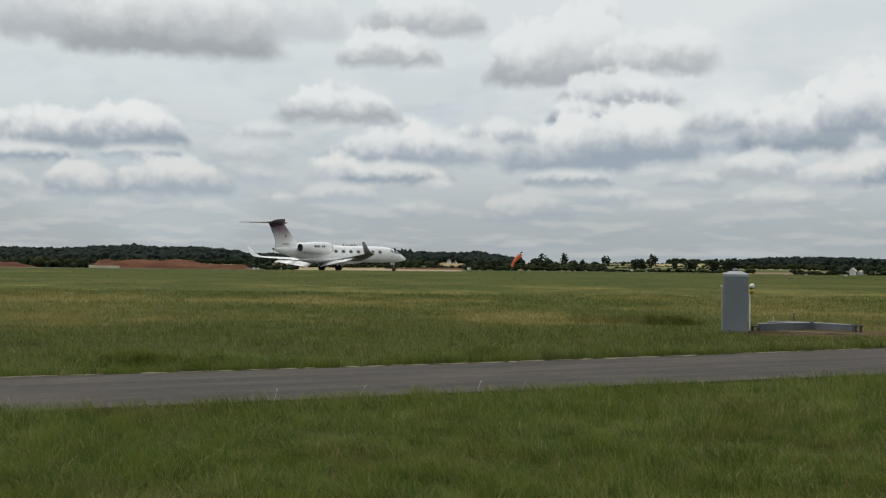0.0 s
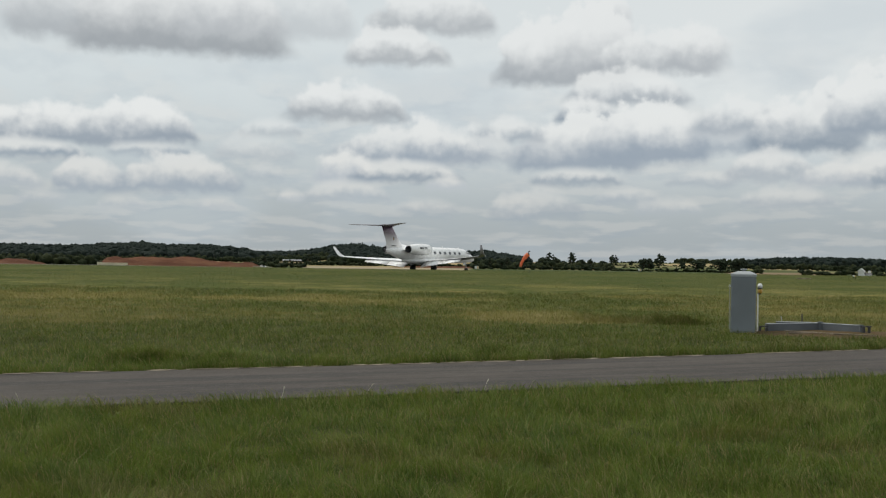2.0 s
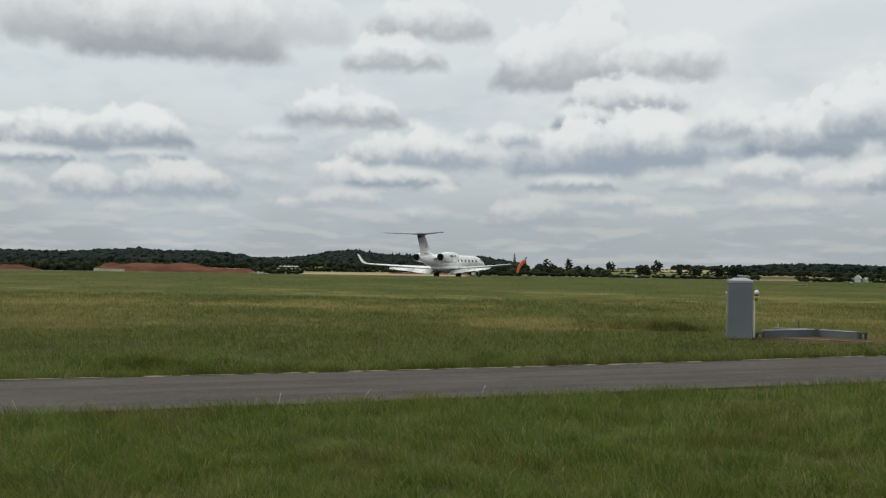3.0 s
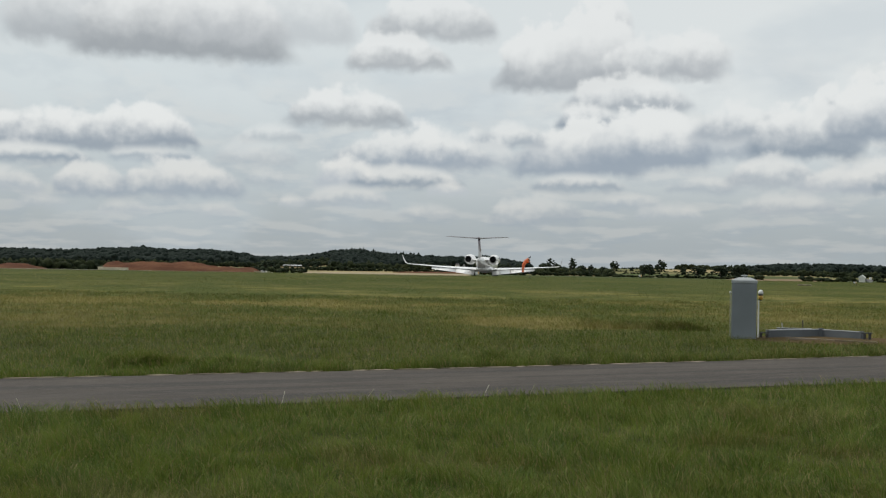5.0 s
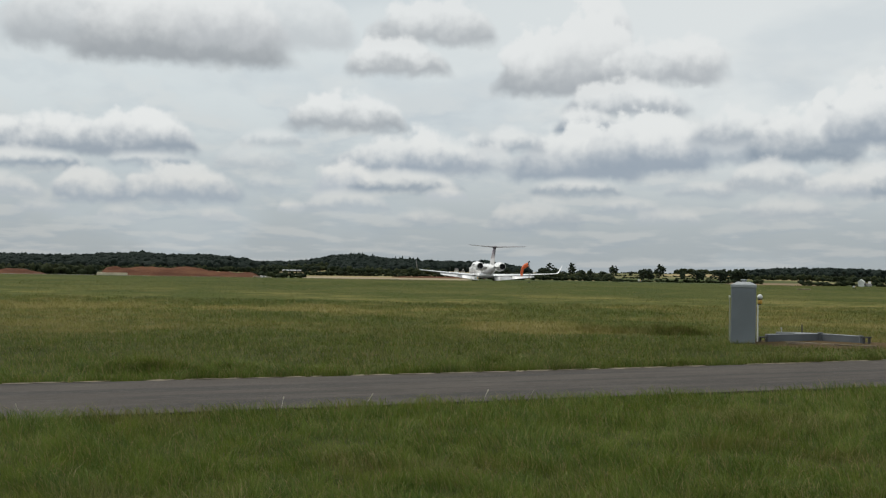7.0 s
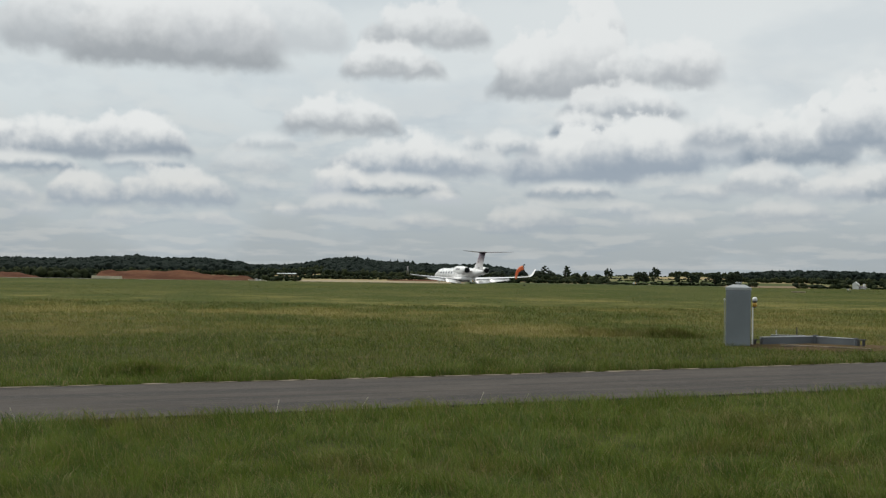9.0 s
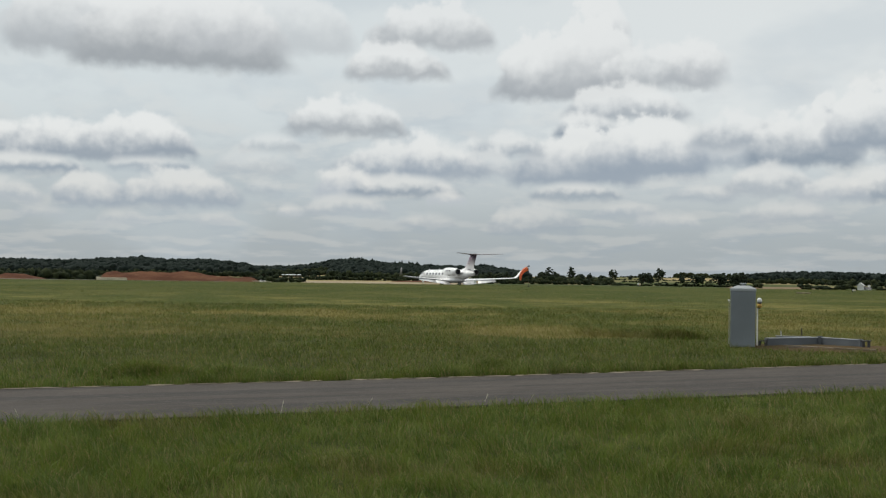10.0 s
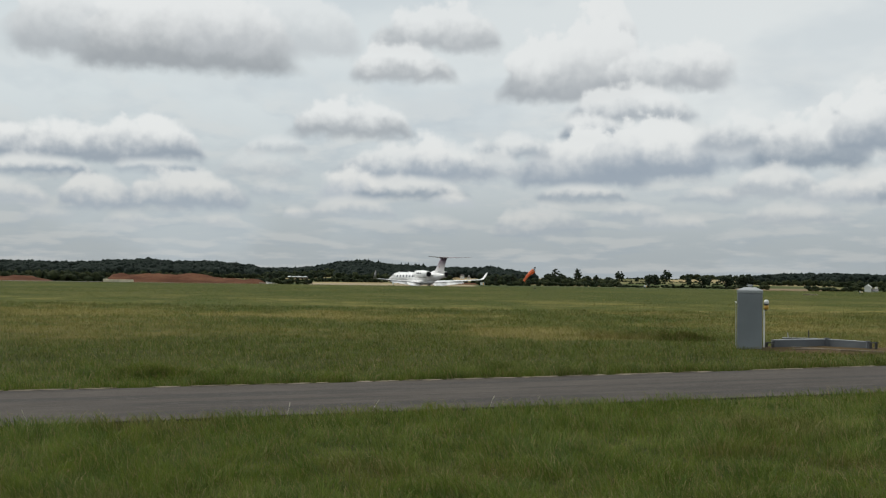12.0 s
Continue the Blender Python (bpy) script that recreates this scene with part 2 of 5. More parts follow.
def ground_material():
    k = Mat("airfield_ground", 0.9)
    k.bsdf.inputs["Specular IOR Level"].default_value = 0.05
    geo = k.N("ShaderNodeNewGeometry").outputs["Position"]
    tint, px, py, b, c = grass_tint(k, geo)
    soil = k.mix(k.rng(k.noise(9, 5, 0.7, vec=geo), 0.3, 0.7), (0.030, 0.026, 0.012), (0.070, 0.056, 0.026))
    # thatch and soil show between the blades close by, closed sward further off
    near = k.mix(k.rng(py, 10, 70, 0.30, 0.95), soil, tint)
    # far farmland: blocks of stubble, pasture and crop
    vor = k.N("ShaderNodeTexVoronoi")
    mp = k.N("ShaderNodeMapping")
    k.L(geo, mp.inputs[0])
    mp.inputs["Scale"].default_value = (1, 0.6, 0)
    k.L(mp.outputs[0], vor.inputs["Vector"])
    vor.inputs["Scale"].default_value = 0.0085
    sepc = k.N("ShaderNodeSeparateColor")
    k.L(vor.outputs["Color"], sepc.inputs[0])
    farm = k.mix(k.rng(sepc.outputs[0], 0.30, 0.36), (0.050, 0.070, 0.020), (0.300, 0.235, 0.125))
    farm = k.mix(k.rng(sepc.outputs[1], 0.72, 0.78), farm, (0.115, 0.120, 0.050))
    farm = k.mix(k.math("MULTIPLY", k.rng(k.noise(0.02, 5, 0.6, vec=geo), 0.4, 0.7), 0.35), farm, (0.13, 0.115, 0.06))
    # stubble field beyond the runway
    ratio = k.math("DIVIDE", px, k.math("MAXIMUM", py, 1.0))
    inside = k.math("MULTIPLY", k.rng(ratio, -0.135, -0.125), k.rng(ratio, 0.020, 0.012))
    inside = k.math("MULTIPLY", inside, k.math("MULTIPLY", k.rng(py, 325, 335), k.rng(py, 690, 670)))
    # ploughed strip to the east
    strip = k.math("MULTIPLY", k.rng(ratio, 0.235, 0.245), k.rng(ratio, 0.335, 0.325))
    plough = k.mix(strip, (0.050, 0.066, 0.022), (0.190, 0.140, 0.090))
    col = k.mix(k.rng(py, 300, 318), near, k.mix(inside, k.mix(k.rng(py, 640, 720), plough, farm), (0.285, 0.235, 0.160)))
    k.colour(col)
    k.bump(k.noise(14, 6, 0.75, vec=geo), 0.8, 0.05)
    return k.mat


def blade_material():
    k = Mat("grass_blade", 0.55)
    geo = k.N("ShaderNodeNewGeometry")
    tint, px, py, b, c = grass_tint(k, geo.outputs["Position"])
    isl = geo.outputs["Random Per Island"]
    col = k.mix(k.math("MULTIPLY", k.rng(isl, 0.2, 0.85), k.rng(py, 16, 44, 0.52, 0.34)), tint, (0.160, 0.205, 0.036))
    col = k.mix(k.rng(isl, 0.80, 0.92), col, (0.250, 0.205, 0.090))
    k.colour(col)
    k.bsdf.inputs["Specular IOR Level"].default_value = 0.12
    tr = k.N("ShaderNodeBsdfTranslucent")
    k.L(col, tr.inputs[0])
    ms = k.N("ShaderNodeMixShader")
    ms.inputs[0].default_value = 0.3
    k.L(k.bsdf.outputs[0], ms.inputs[1])
    k.L(tr.outputs[0], ms.inputs[2])
    k.L(ms.outputs[0], k.nt.nodes["Material Output"].inputs[0])
    return k.mat


def asphalt_material():
    k = Mat("worn_asphalt", 0.9)
    k.bsdf.inputs["Specular IOR Level"].default_value = 0.15
    geo = k.pos
    turn = k.N("ShaderNodeMapping")
    turn.inputs["Rotation"].default_value = (0, 0, radians(-26.6))
    k.L(geo, turn.inputs[0])
    along = turn.outputs[0]
    big = k.noise(0.9, 5, 0.65, (0.5, 1.3, 1), along)
    tracks = k.noise(1.6, 5, 0.6, (0.05, 1.0, 1), along)
    mid = k.noise(7, 5, 0.7, (0.6, 1.6, 1), along)
    fine = k.noise(55, 4, 0.75)
    col = k.mix(k.rng(big, 0.35, 0.68), (0.052, 0.045, 0.039), (0.074, 0.064, 0.055))
    col = k.mix(k.math("MULTIPLY", k.rng(tracks, 0.46, 0.62), 0.75), col, (0.034, 0.032, 0.031))
    col = k.mix(k.math("MULTIPLY", k.rng(mid, 0.52, 0.68), 0.55), col, (0.098, 0.088, 0.078))
    col = k.mix(k.math("MULTIPLY", k.rng(fine, 0.52, 0.7), 0.6), col, (0.115, 0.105, 0.095))
    k.colour(col)
    k.bump(fine, 0.5, 0.008)
    return k.mat


def leaf_material(name, dark, pale, haze=0.0):
    k = Mat(name, 0.75)
    geo = k.N("ShaderNodeNewGeometry")
    n = k.noise(0.35, 4, 0.65, vec=geo.outputs["Position"])
    f = k.noise(2.2, 4, 0.7, vec=geo.outputs["Position"])
    col = k.mix(k.rng(geo.outputs["Random Per Island"], 0.0, 1.0), dark, pale)
    col = k.mix(k.math("MULTIPLY", k.rng(n, 0.42, 0.68), 0.6), col, tuple(d * 0.6 for d in dark))
    col = k.mix(k.math("MULTIPLY", k.rng(f, 0.5, 0.72), 0.4), col, pale)
    k.colour(col)
    k.bsdf.inputs["Specular IOR Level"].default_value = 0.03
    k.bump(f, 1.0, 0.5)
    return k.mat


def fin_paint():
    """White paint that passes into mauve towards the top of the fin."""
    k = Mat("fin_paint", 0.45, 0.0, 0.05)
    sep = k.N("ShaderNodeSeparateXYZ")
    k.L(k.pos, sep.inputs[0])
    up = k.math("ADD", sep.outputs[2], k.math("MULTIPLY", k.math("SUBTRACT", k.noise(0.8, 3), 0.5), 0.6))
    col = k.mix(k.rng(up, 4.0, 6.9), (0.80, 0.79, 0.79), (0.118, 0.062, 0.105))
    k.colour(k.mix(k.math("MULTIPLY", k.rng(k.noise(3, 4), 0.45, 0.7), 0.2), col, (0.5, 0.47, 0.48)))
    return k.mat


def earth_material(name, a, b):
    k = Mat(name, 0.95)
    k.bsdf.inputs["Specular IOR Level"].default_value = 0.05
    n = k.noise(0.12, 6, 0.65, (1, 1, 2.5))
    f = k.noise(1.1, 5, 0.7)
    col = k.mix(k.rng(n, 0.35, 0.65), a, b)
    col = k.mix(k.math("MULTIPLY", k.rng(f, 0.5, 0.72), 0.5), col, tuple(c * 0.6 for c in a))
    k.colour(col)
    k.bump(f, 0.9, 0.4)
    return k.mat


def sock_material():
    k = Mat("orange_fabric", 0.8)
    n = k.noise(3.5, 4, 0.6)
    k.colour(k.mix(k.rng(n, 0.35, 0.7), (0.78, 0.24, 0.11), (0.86, 0.38, 0.22)))
    tr = k.N("ShaderNodeBsdfTranslucent")
    tr.inputs[0].default_value = (0.85, 0.25, 0.08, 1)
    ms = k.N("ShaderNodeMixShader")
    ms.inputs[0].default_value = 0.45
    k.L(k.bsdf.outputs[0], ms.inputs[1])
    k.L(tr.outputs[0], ms.inputs[2])
    k.L(ms.outputs[0], k.nt.nodes["Material Output"].inputs[0])
    return k.mat


M_GROUND, M_BLADE, M_ASPHALT = ground_material(), blade_material(), asphalt_material()
# far green leans to blue: distance haze tinted into the leaf colour
M_WOOD_FAR = leaf_material("far_woodland", (0.013, 0.020, 0.017), (0.022, 0.031, 0.025))
M_CROWN = leaf_material("tree_foliage", (0.022, 0.032, 0.022), (0.044, 0.056, 0.034))
M_HEDGE = leaf_material("hedge_foliage", (0.017, 0.025, 0.014), (0.040, 0.048, 0.022))
M_CONIFER = leaf_material("conifer_foliage", (0.013, 0.020, 0.015), (0.024, 0.032, 0.020))
M_BARK = plain("bark", (0.075, 0.058, 0.043), 0.9, grain=3, amount=0.4, bump=0.5)
M_WHITE = plain("white_aircraft_paint", (0.84, 0.84, 0.83), 0.25, 0.0, 0.5, 1.2, 0.05)
M_FIN = fin_paint()
M_MAUVE = plain("mauve_aircraft_paint", (0.110, 0.080, 0.098), 0.45, 0.0, 0.05, 1.5, 0.15)
# grey of the winglets' outer paint; also stands in for shade below the wings
M_UNDER = plain("winglet_paint_and_wing_shade", (0.200, 0.188, 0.200), 0.5, 0.0, 0.05, 1.5, 0.12)
M_GREY_PAINT = plain("pale_grey_paint", (0.50, 0.51, 0.52), 0.35, 0.0, 0.3, 1.5, 0.08)
M_METAL = plain("bare_metal", (0.55, 0.55, 0.56), 0.3, 1.0, 0.0, 3, 0.15)
M_DARK_METAL = plain("sooty_metal", (0.045, 0.045, 0.048), 0.5, 0.7, 0.0, 4, 0.3)
M_RUBBER = plain("tyre_rubber", (0.022, 0.022, 0.023), 0.85, grain=8, amount=0.3)
M_GLASS = plain("dark_window_glass", (0.035, 0.040, 0.048), 0.08, 0.0, 0.6, 2, 0.1)
M_MARK = plain("dark_marking_paint", (0.06, 0.055, 0.06), 0.4)
M_BADGE = plain("ochre_marking_paint", (0.42, 0.24, 0.07), 0.4)
M_CABINET = plain("grey_cabinet_paint", (0.175, 0.196, 0.212), 0.75, 0.0, 0.0, 5, 0.12, 0.08)
M_CABINET_LID = plain("pale_grey_lid", (0.31, 0.33, 0.34), 0.75, 0.0, 0.0, 5, 0.15, 0.08)
M_BEAM = plain("galvanised_beam", (0.105, 0.117, 0.128), 0.7, 0.0, 0.0, 5, 0.2, 0.1)
M_BEAM_TOP = plain("pale_galvanised_steel", (0.38, 0.40, 0.41), 0.5, 0.2, 0.0, 6, 0.2)
M_DIRT = earth_material("bare_dirt", (0.050, 0.034, 0.016), (0.100, 0.070, 0.036))
M_CHALK = plain("dusty_track_edge", (0.205, 0.172, 0.118), 0.95, grain=9, amount=0.35, bump=0.5)
M_RED_EARTH = earth_material("red_earth", (0.078, 0.033, 0.019), (0.132, 0.062, 0.034))
M_PLANK = plain("weathered_board", (0.190, 0.150, 0.105), 0.9, grain=8, amount=0.35, bump=0.3)
M_CONCRETE = plain("pale_concrete", (0.60, 0.54, 0.40), 0.9, grain=2, amount=0.2, bump=0.2)
M_WHITE_POST = plain("white_plastic", (0.72, 0.73, 0.72), 0.45, grain=6, amount=0.1)
M_AMBER = plain("amber_plastic", (0.62, 0.36, 0.05), 0.4, grain=6, amount=0.2)
M_BLACK = plain("black_plastic", (0.03, 0.03, 0.032), 0.5, grain=6)
M_SOCK = sock_material()
M_RUNWAY = plain("worn_taxiway_paving", (0.125, 0.118, 0.108), 0.9, grain=0.6, amount=0.2, bump=0.2)
M_RENDER_WALL = plain("white_rendered_wall", (0.74, 0.74, 0.72), 0.85, grain=1, amount=0.12)
M_ROOF = plain("slate_roof", (0.16, 0.15, 0.15), 0.8, grain=1.5, amount=0.25)
M_PALE_ROOF = plain("pale_sheet_roof", (0.62, 0.64, 0.66), 0.5, 0.2, grain=1, amount=0.15)
M_BEACON = plain("red_beacon_glass", (0.60, 0.06, 0.03), 0.2, grain=4)
M_STRAW = plain("dry_stem", (0.46, 0.43, 0.33), 0.8, grain=20, amount=0.2)

# ---------------------------------------------------------------- mesh helpers


def mesh_object(name, verts, faces, material, parent=None, smooth=False):
    me = bpy.data.meshes.new(name)
    me.from_pydata([tuple(v) for v in verts], [], faces)
    me.materials.append(material)
    me.validate()
    if smooth:
        me.polygons.foreach_set("use_smooth", [True] * len(me.polygons))
    ob = new(name, me)
    ob.parent = parent
    return ob


def part(name, bm, material, parent=None, label="", smooth=False, second=None, chosen=None):
    """Links a bmesh as one mesh object under a thing or a part; chosen faces take the second material."""
    bmesh.ops.recalc_face_normals(bm, faces=bm.faces)
    if chosen:
        for f in bm.faces:
            f.normal_update()
            f.material_index = 1 if chosen(f) else 0
    me = bpy.data.meshes.new(name)
    bm.to_mesh(me)
    bm.free()
    me.materials.append(material)
    if second:
        me.materials.append(second)
    if smooth:
        me.polygons.foreach_set("use_smooth", [True] * len(me.polygons))
    ob = new(name, me)
    ob.parent = parent
    if label:
        tagged(ob, label)
    return ob


def thing(name, m, label, category, group=""):
    ob = new(name)
    ob.empty_display_size = 0.3
    ob.matrix_basis = m
    return tagged(ob, label, category, group)


def add_box(bm, m, sx, sy, sz, bevel=0.0):
    """A box of that size round the pose m, its edges broken."""
    made = bmesh.ops.create_cube(bm, size=1, matrix=m @ Matrix.Diagonal((sx, sy, sz, 1)))["verts"]
    if bevel:
        edges = list({e for v in made for e in v.link_edges})
        bmesh.ops.bevel(bm, geom=edges, offset=bevel, segments=2, affect="EDGES", profile=0.6)
    return bm


def box(m, sx, sy, sz, bevel=0.0):
    return add_box(bmesh.new(), m, sx, sy, sz, bevel)


def loft(rings, caps=True):
    """A skin over rings of equally many points."""
    bm = bmesh.new()
    vs = [[bm.verts.new(p) for p in ring] for ring in rings]
    n = len(rings[0])
    for a, b in zip(vs, vs[1:]):
        for i in range(n):
            bm.faces.new((a[i], a[(i + 1) % n], b[(i + 1) % n], b[i]))
    if caps:
        bm.faces.new(vs[0][::-1])
        bm.faces.new(vs[-1])
    return bm


def tube(a, b, ra, rb=None, n=10):
    """A round bar from a to b."""
    a, b = Vector(a), Vector(b)
    rb = ra if rb is None else rb
    q = (b - a).to_track_quat("Z", "Y")
    return loft([[p + q @ Vector((r * math.cos(2 * math.pi * i / n), r * math.sin(2 * math.pi * i / n), 0)) for i in range(n)] for p, r in ((a, ra), (b, rb))])


def turned(profile, n=20, axis="x", caps=True):
    """A body of revolution from (place along the axis, radius) pairs."""
    rings = []
    for s, r in profile:
        ring = []
        for i in range(n):
            c, d = r * math.cos(2 * math.pi * i / n), r * math.sin(2 * math.pi * i / n)
            ring.append({"x": (s, c, d), "y": (c, s, d), "z": (c, d, s)}[axis])
        rings.append(ring)
    return loft(rings, caps)


# ---------------------------------------------------------------- ground
LAND = [(0, 0), (33, 0), (60, 0.20), (100, 0.66), (140, 1.05), (160, 0.98), (184, 0.80), (230, 0.28), (276, -0.24),
        (330, -0.75), (430, -0.85), (560, -0.45), (700, -0.1), (900, 1.6)]
# skyline of wood tops: bearing and elevation in degrees
SKY_AZ = [-60, -21, -18.3, -16, -15, -13.7, -12.1, -10.7, -10.2, -9.5, -7.6, -6.6, -5.8, -5, -3.3, -0.7, 1.2, 1.7, 2.3, 3.3, 3.9, 11.2, 12.3, 14.2, 15.2, 16.8, 19.3, 21, 60]
SKY_EL = [0.7, 0.83, 0.81, 0.95, 0.99, 0.90, 0.94, 0.85, 0.78, 0.63, 0.68, 0.82, 1.00, 1.08, 0.92, 0.79, 0.81, 0.86, 0.76, 0.59, 0.52, 0.56, 0.59, 0.52, 0.61, 0.69, 0.67, 0.60, 0.6]
RIDGE, WOOD_HEIGHT = 1700.0, 13.0


def wooded(az):
    """1 where woods cover the far slope, 0 over open farmland."""
    return 0.0 if 3.8 < az < 14.0 else 1.0


def ridge_height(az):
    top = np.interp(az, SKY_AZ, SKY_EL)
    drop = 13.0 if wooded(az) else 9.0
    return 1.6 + math.tan(radians(top)) * RIDGE - drop


def ground_z(x, y):
    d = math.hypot(x, y)
    if d < 900:
        base = float(np.interp(d, [k[0] for k in LAND], [k[1] for k in LAND]))
        if d > 55:
            base += 0.05 * noise.noise((x * 0.03, y * 0.03, 0)) * min(1, (d - 55) / 60)
        return base
    az = math.degrees(math.atan2(x, y))
    if abs(az) > 60:
        az = math.copysign(60, az)
    s = min(1.0, (d - 900) / (RIDGE - 900))
    s = s * s * (3 - 2 * s)
    h = 1.6 + (ridge_height(az) - 1.6) * s
    if d > RIDGE:
        h -= (d - RIDGE) * 0.02
    return h


def near_edge(x):
    return 14.35 + 0.48 * x


def far_edge(x):
    return 18.66 + 0.5 * x + 0.0045 * x * x


def make_ground():
    radii = [0.0, 3, 6, 10, 15, 20, 26, 33, 40, 48, 57, 66, 76, 88, 100, 112, 124, 132, 138, 143, 149, 156, 165, 176, 190, 210, 232, 255, 276,
             300, 330, 370, 420, 480, 560, 640, 720, 800, 880, 960, 1060, 1160, 1260, 1360, 1460, 1560, 1640, 1700, 1760, 1900, 2300, 3000, 4400]
    angles = [a for a in np.concatenate([np.arange(-180, -30, 6.0), np.arange(-30, 30, 0.4), np.arange(30, 180, 6.0)])]
    n = len(angles)
    verts, faces = [(0, 0, 0)], []
    for r in radii[1:]:
        for a in angles:
            x, y = r * math.sin(radians(a)), r * math.cos(radians(a))
            verts.append((x, y, ground_z(x, y)))
    for j in range(n):
        faces.append((0, 1 + (j + 1) % n, 1 + j))
    for i in range(len(radii) - 2):
        a, b = 1 + i * n, 1 + (i + 1) * n
        for j in range(n):
            k = (j + 1) % n
            faces.append((a + j, a + k, b + k, b + j))
    ob = mesh_object("ground", verts, faces, M_GROUND, smooth=True)
    tagged(ob, "rough green and straw coloured airfield grass reaching to far fields", "ground", kind="structure")


def make_road():
    xs = np.arange(-60, 90.1, 0.5)
    verts, faces = [], []
    for x in xs:
        wob = 0.05 * noise.noise((x * 0.7, 1, 0)) + 0.03 * noise.noise((x * 2.3, 5, 0))
        wob2 = 0.06 * noise.noise((x * 0.6, 9, 0)) + 0.03 * noise.noise((x * 2.9, 3, 0))
        a, b = near_edge(x) + wob2, far_edge(x) + wob
        for s, z in ((0.0, -0.03), (0.004, 0.030), (0.25, 0.048), (0.5, 0.056), (0.75, 0.048), (0.996, 0.030), (1.0, -0.03)):
            y = a + (b - a) * s
            verts.append((x, y, z + ground_z(x, y)))
    for i in range(len(xs) - 1):
        for j in range(6):
            a = i * 7 + j
            faces.append((a, a + 1, a + 8, a + 7))
    ob = mesh_object("road", verts, faces, M_ASPHALT, smooth=False)
    tagged(ob, "narrow worn grey asphalt perimeter track between grass verges", "road", kind="structure")
    # broken crust of pale grit along the far edge
    rnd = random.Random(4)
    grit, gf = [], []
    x = -12.0
    while x < 18:
        length = rnd.uniform(0.10, 0.5)
        if rnd.random() < 0.85 and noise.noise((x * 0.5, 2, 0)) > -0.35:
            w = rnd.uniform(0.05, 0.34)
            n = 6
            base = len(grit)
            for i in range(n + 1):
                xx = x + length * i / n
                yy = far_edge(xx) + rnd.uniform(-0.02, 0.02) - 0.05
                g, ends = ground_z(xx, yy), 0.08 + 0.5 * math.sin(math.pi * i / n)
                grit += [(xx, yy - w * ends * rnd.uniform(0.7, 1.0), g + 0.039), (xx, yy, g + 0.042 + ends * rnd.uniform(0.002, 0.010)), (xx, yy + 0.12 * ends, g + 0.03)]
            for i in range(n):
                for j in range(2):
                    a = base + i * 3 + j
                    gf.append((a, a + 3, a + 4, a + 1))
        x += length * rnd.uniform(0.6, 1.3)
    ob = mesh_object("road_edge_grit", grit, gf, M_CHALK)
    tagged(ob, "pale dusty grit crust along the asphalt edge", "grit", kind="stuff")


def make_taxiway():
    """Paved strip on which the aircraft turns, beyond the swell of the grass."""
    line = [(-75, 150), (-45, 166), (-18, 184), (-2, 202), (6, 222), (7, 244), (2, 260), (-8, 276), (-22, 296), (-40, 318)]
    ts = np.arange(len(line))
    xs = np.interp(np.arange(0, len(line) - 0.99, 0.1), ts, [p[0] for p in line])
    ys = np.interp(np.arange(0, len(line) - 0.99, 0.1), ts, [p[1] for p in line])
    for _ in range(30):
        xs[1:-1] = (xs[:-2] + xs[2:]) / 2
        ys[1:-1] = (ys[:-2] + ys[2:]) / 2
    verts, faces, m = [], [], 9
    for i in range(len(xs)):
        j = min(i, len(xs) - 2)
        d = Vector((xs[j + 1] - xs[j], ys[j + 1] - ys[j], 0)).normalized()
        side = Vector((-d.y, d.x, 0))
        for k in range(m):
            p = Vector((xs[i], ys[i], 0)) + side * (k / (m - 1) - 0.5) * 24
            verts.append((p.x, p.y, ground_z(p.x, p.y) + (0.05 if 0 < k < m - 1 else -0.05)))
    for i in range(len(xs) - 1):
        for k in range(m - 1):
            a = i * m + k
            faces.append((a, a + 1, a + m + 1, a + m))
    tagged(mesh_object("taxiway", verts, faces, M_RUNWAY, smooth=True), "pale worn concrete taxiway curving across the airfield", "taxiway", kind="structure")


make_ground()
make_road()
make_taxiway()


# ---------------------------------------------------------------- the aircraft
def airfoil(chord, thick, n=9):
    """Outline of a wing section: (back along the chord, up)."""
    top, low = [], []
    for i in range(n + 1):
        s = 0.5 - 0.5 * math.cos(math.pi * i / n)
        t = 5 * thick * (0.2969 * math.sqrt(s) - 0.126 * s - 0.3516 * s * s + 0.2843 * s ** 3 - 0.1036 * s ** 4)
        top.append((s * chord, t * chord * 1.1))
        low.append((s * chord, -t * chord * 0.8))
    return top + low[-2:0:-1]


def wing_skin(stations):
    """Loft of (leading x, y, z, chord, thickness share, cant in degrees)."""
    rings = []
    for lx, y, z, chord, thick, cant in stations:
        c, s = math.cos(radians(cant)), math.sin(radians(cant))
        rings.append([(lx - b, y - u * s, z + u * c) for b, u in airfoil(chord, thick)])
    return loft(rings)


FUS = [(16.0, 0.04, 1.98), (15.85, 0.19, 2.01), (15.4, 0.40, 2.10), (14.7, 0.64, 2.24), (13.8, 0.89, 2.42), (12.9, 1.10, 2.58), (12.0, 1.23, 2.68),
       (10.8, 1.31, 2.73), (9.0, 1.33, 2.75), (4, 1.33, 2.75), (0, 1.33, 2.75), (-3.0, 1.31, 2.77), (-5.0, 1.20, 2.84), (-6.6, 1.02, 2.94),
       (-8.2, 0.77, 3.06), (-9.5, 0.52, 3.18), (-10.4, 0.32, 3.26), (-10.8, 0.20, 3.30)]


def fuselage_radius(x):
    xs = [f[0] for f in FUS][::-1]
    return float(np.interp(x, xs, [f[1] for f in FUS][::-1])), float(np.interp(x, xs, [f[2] for f in FUS][::-1]))


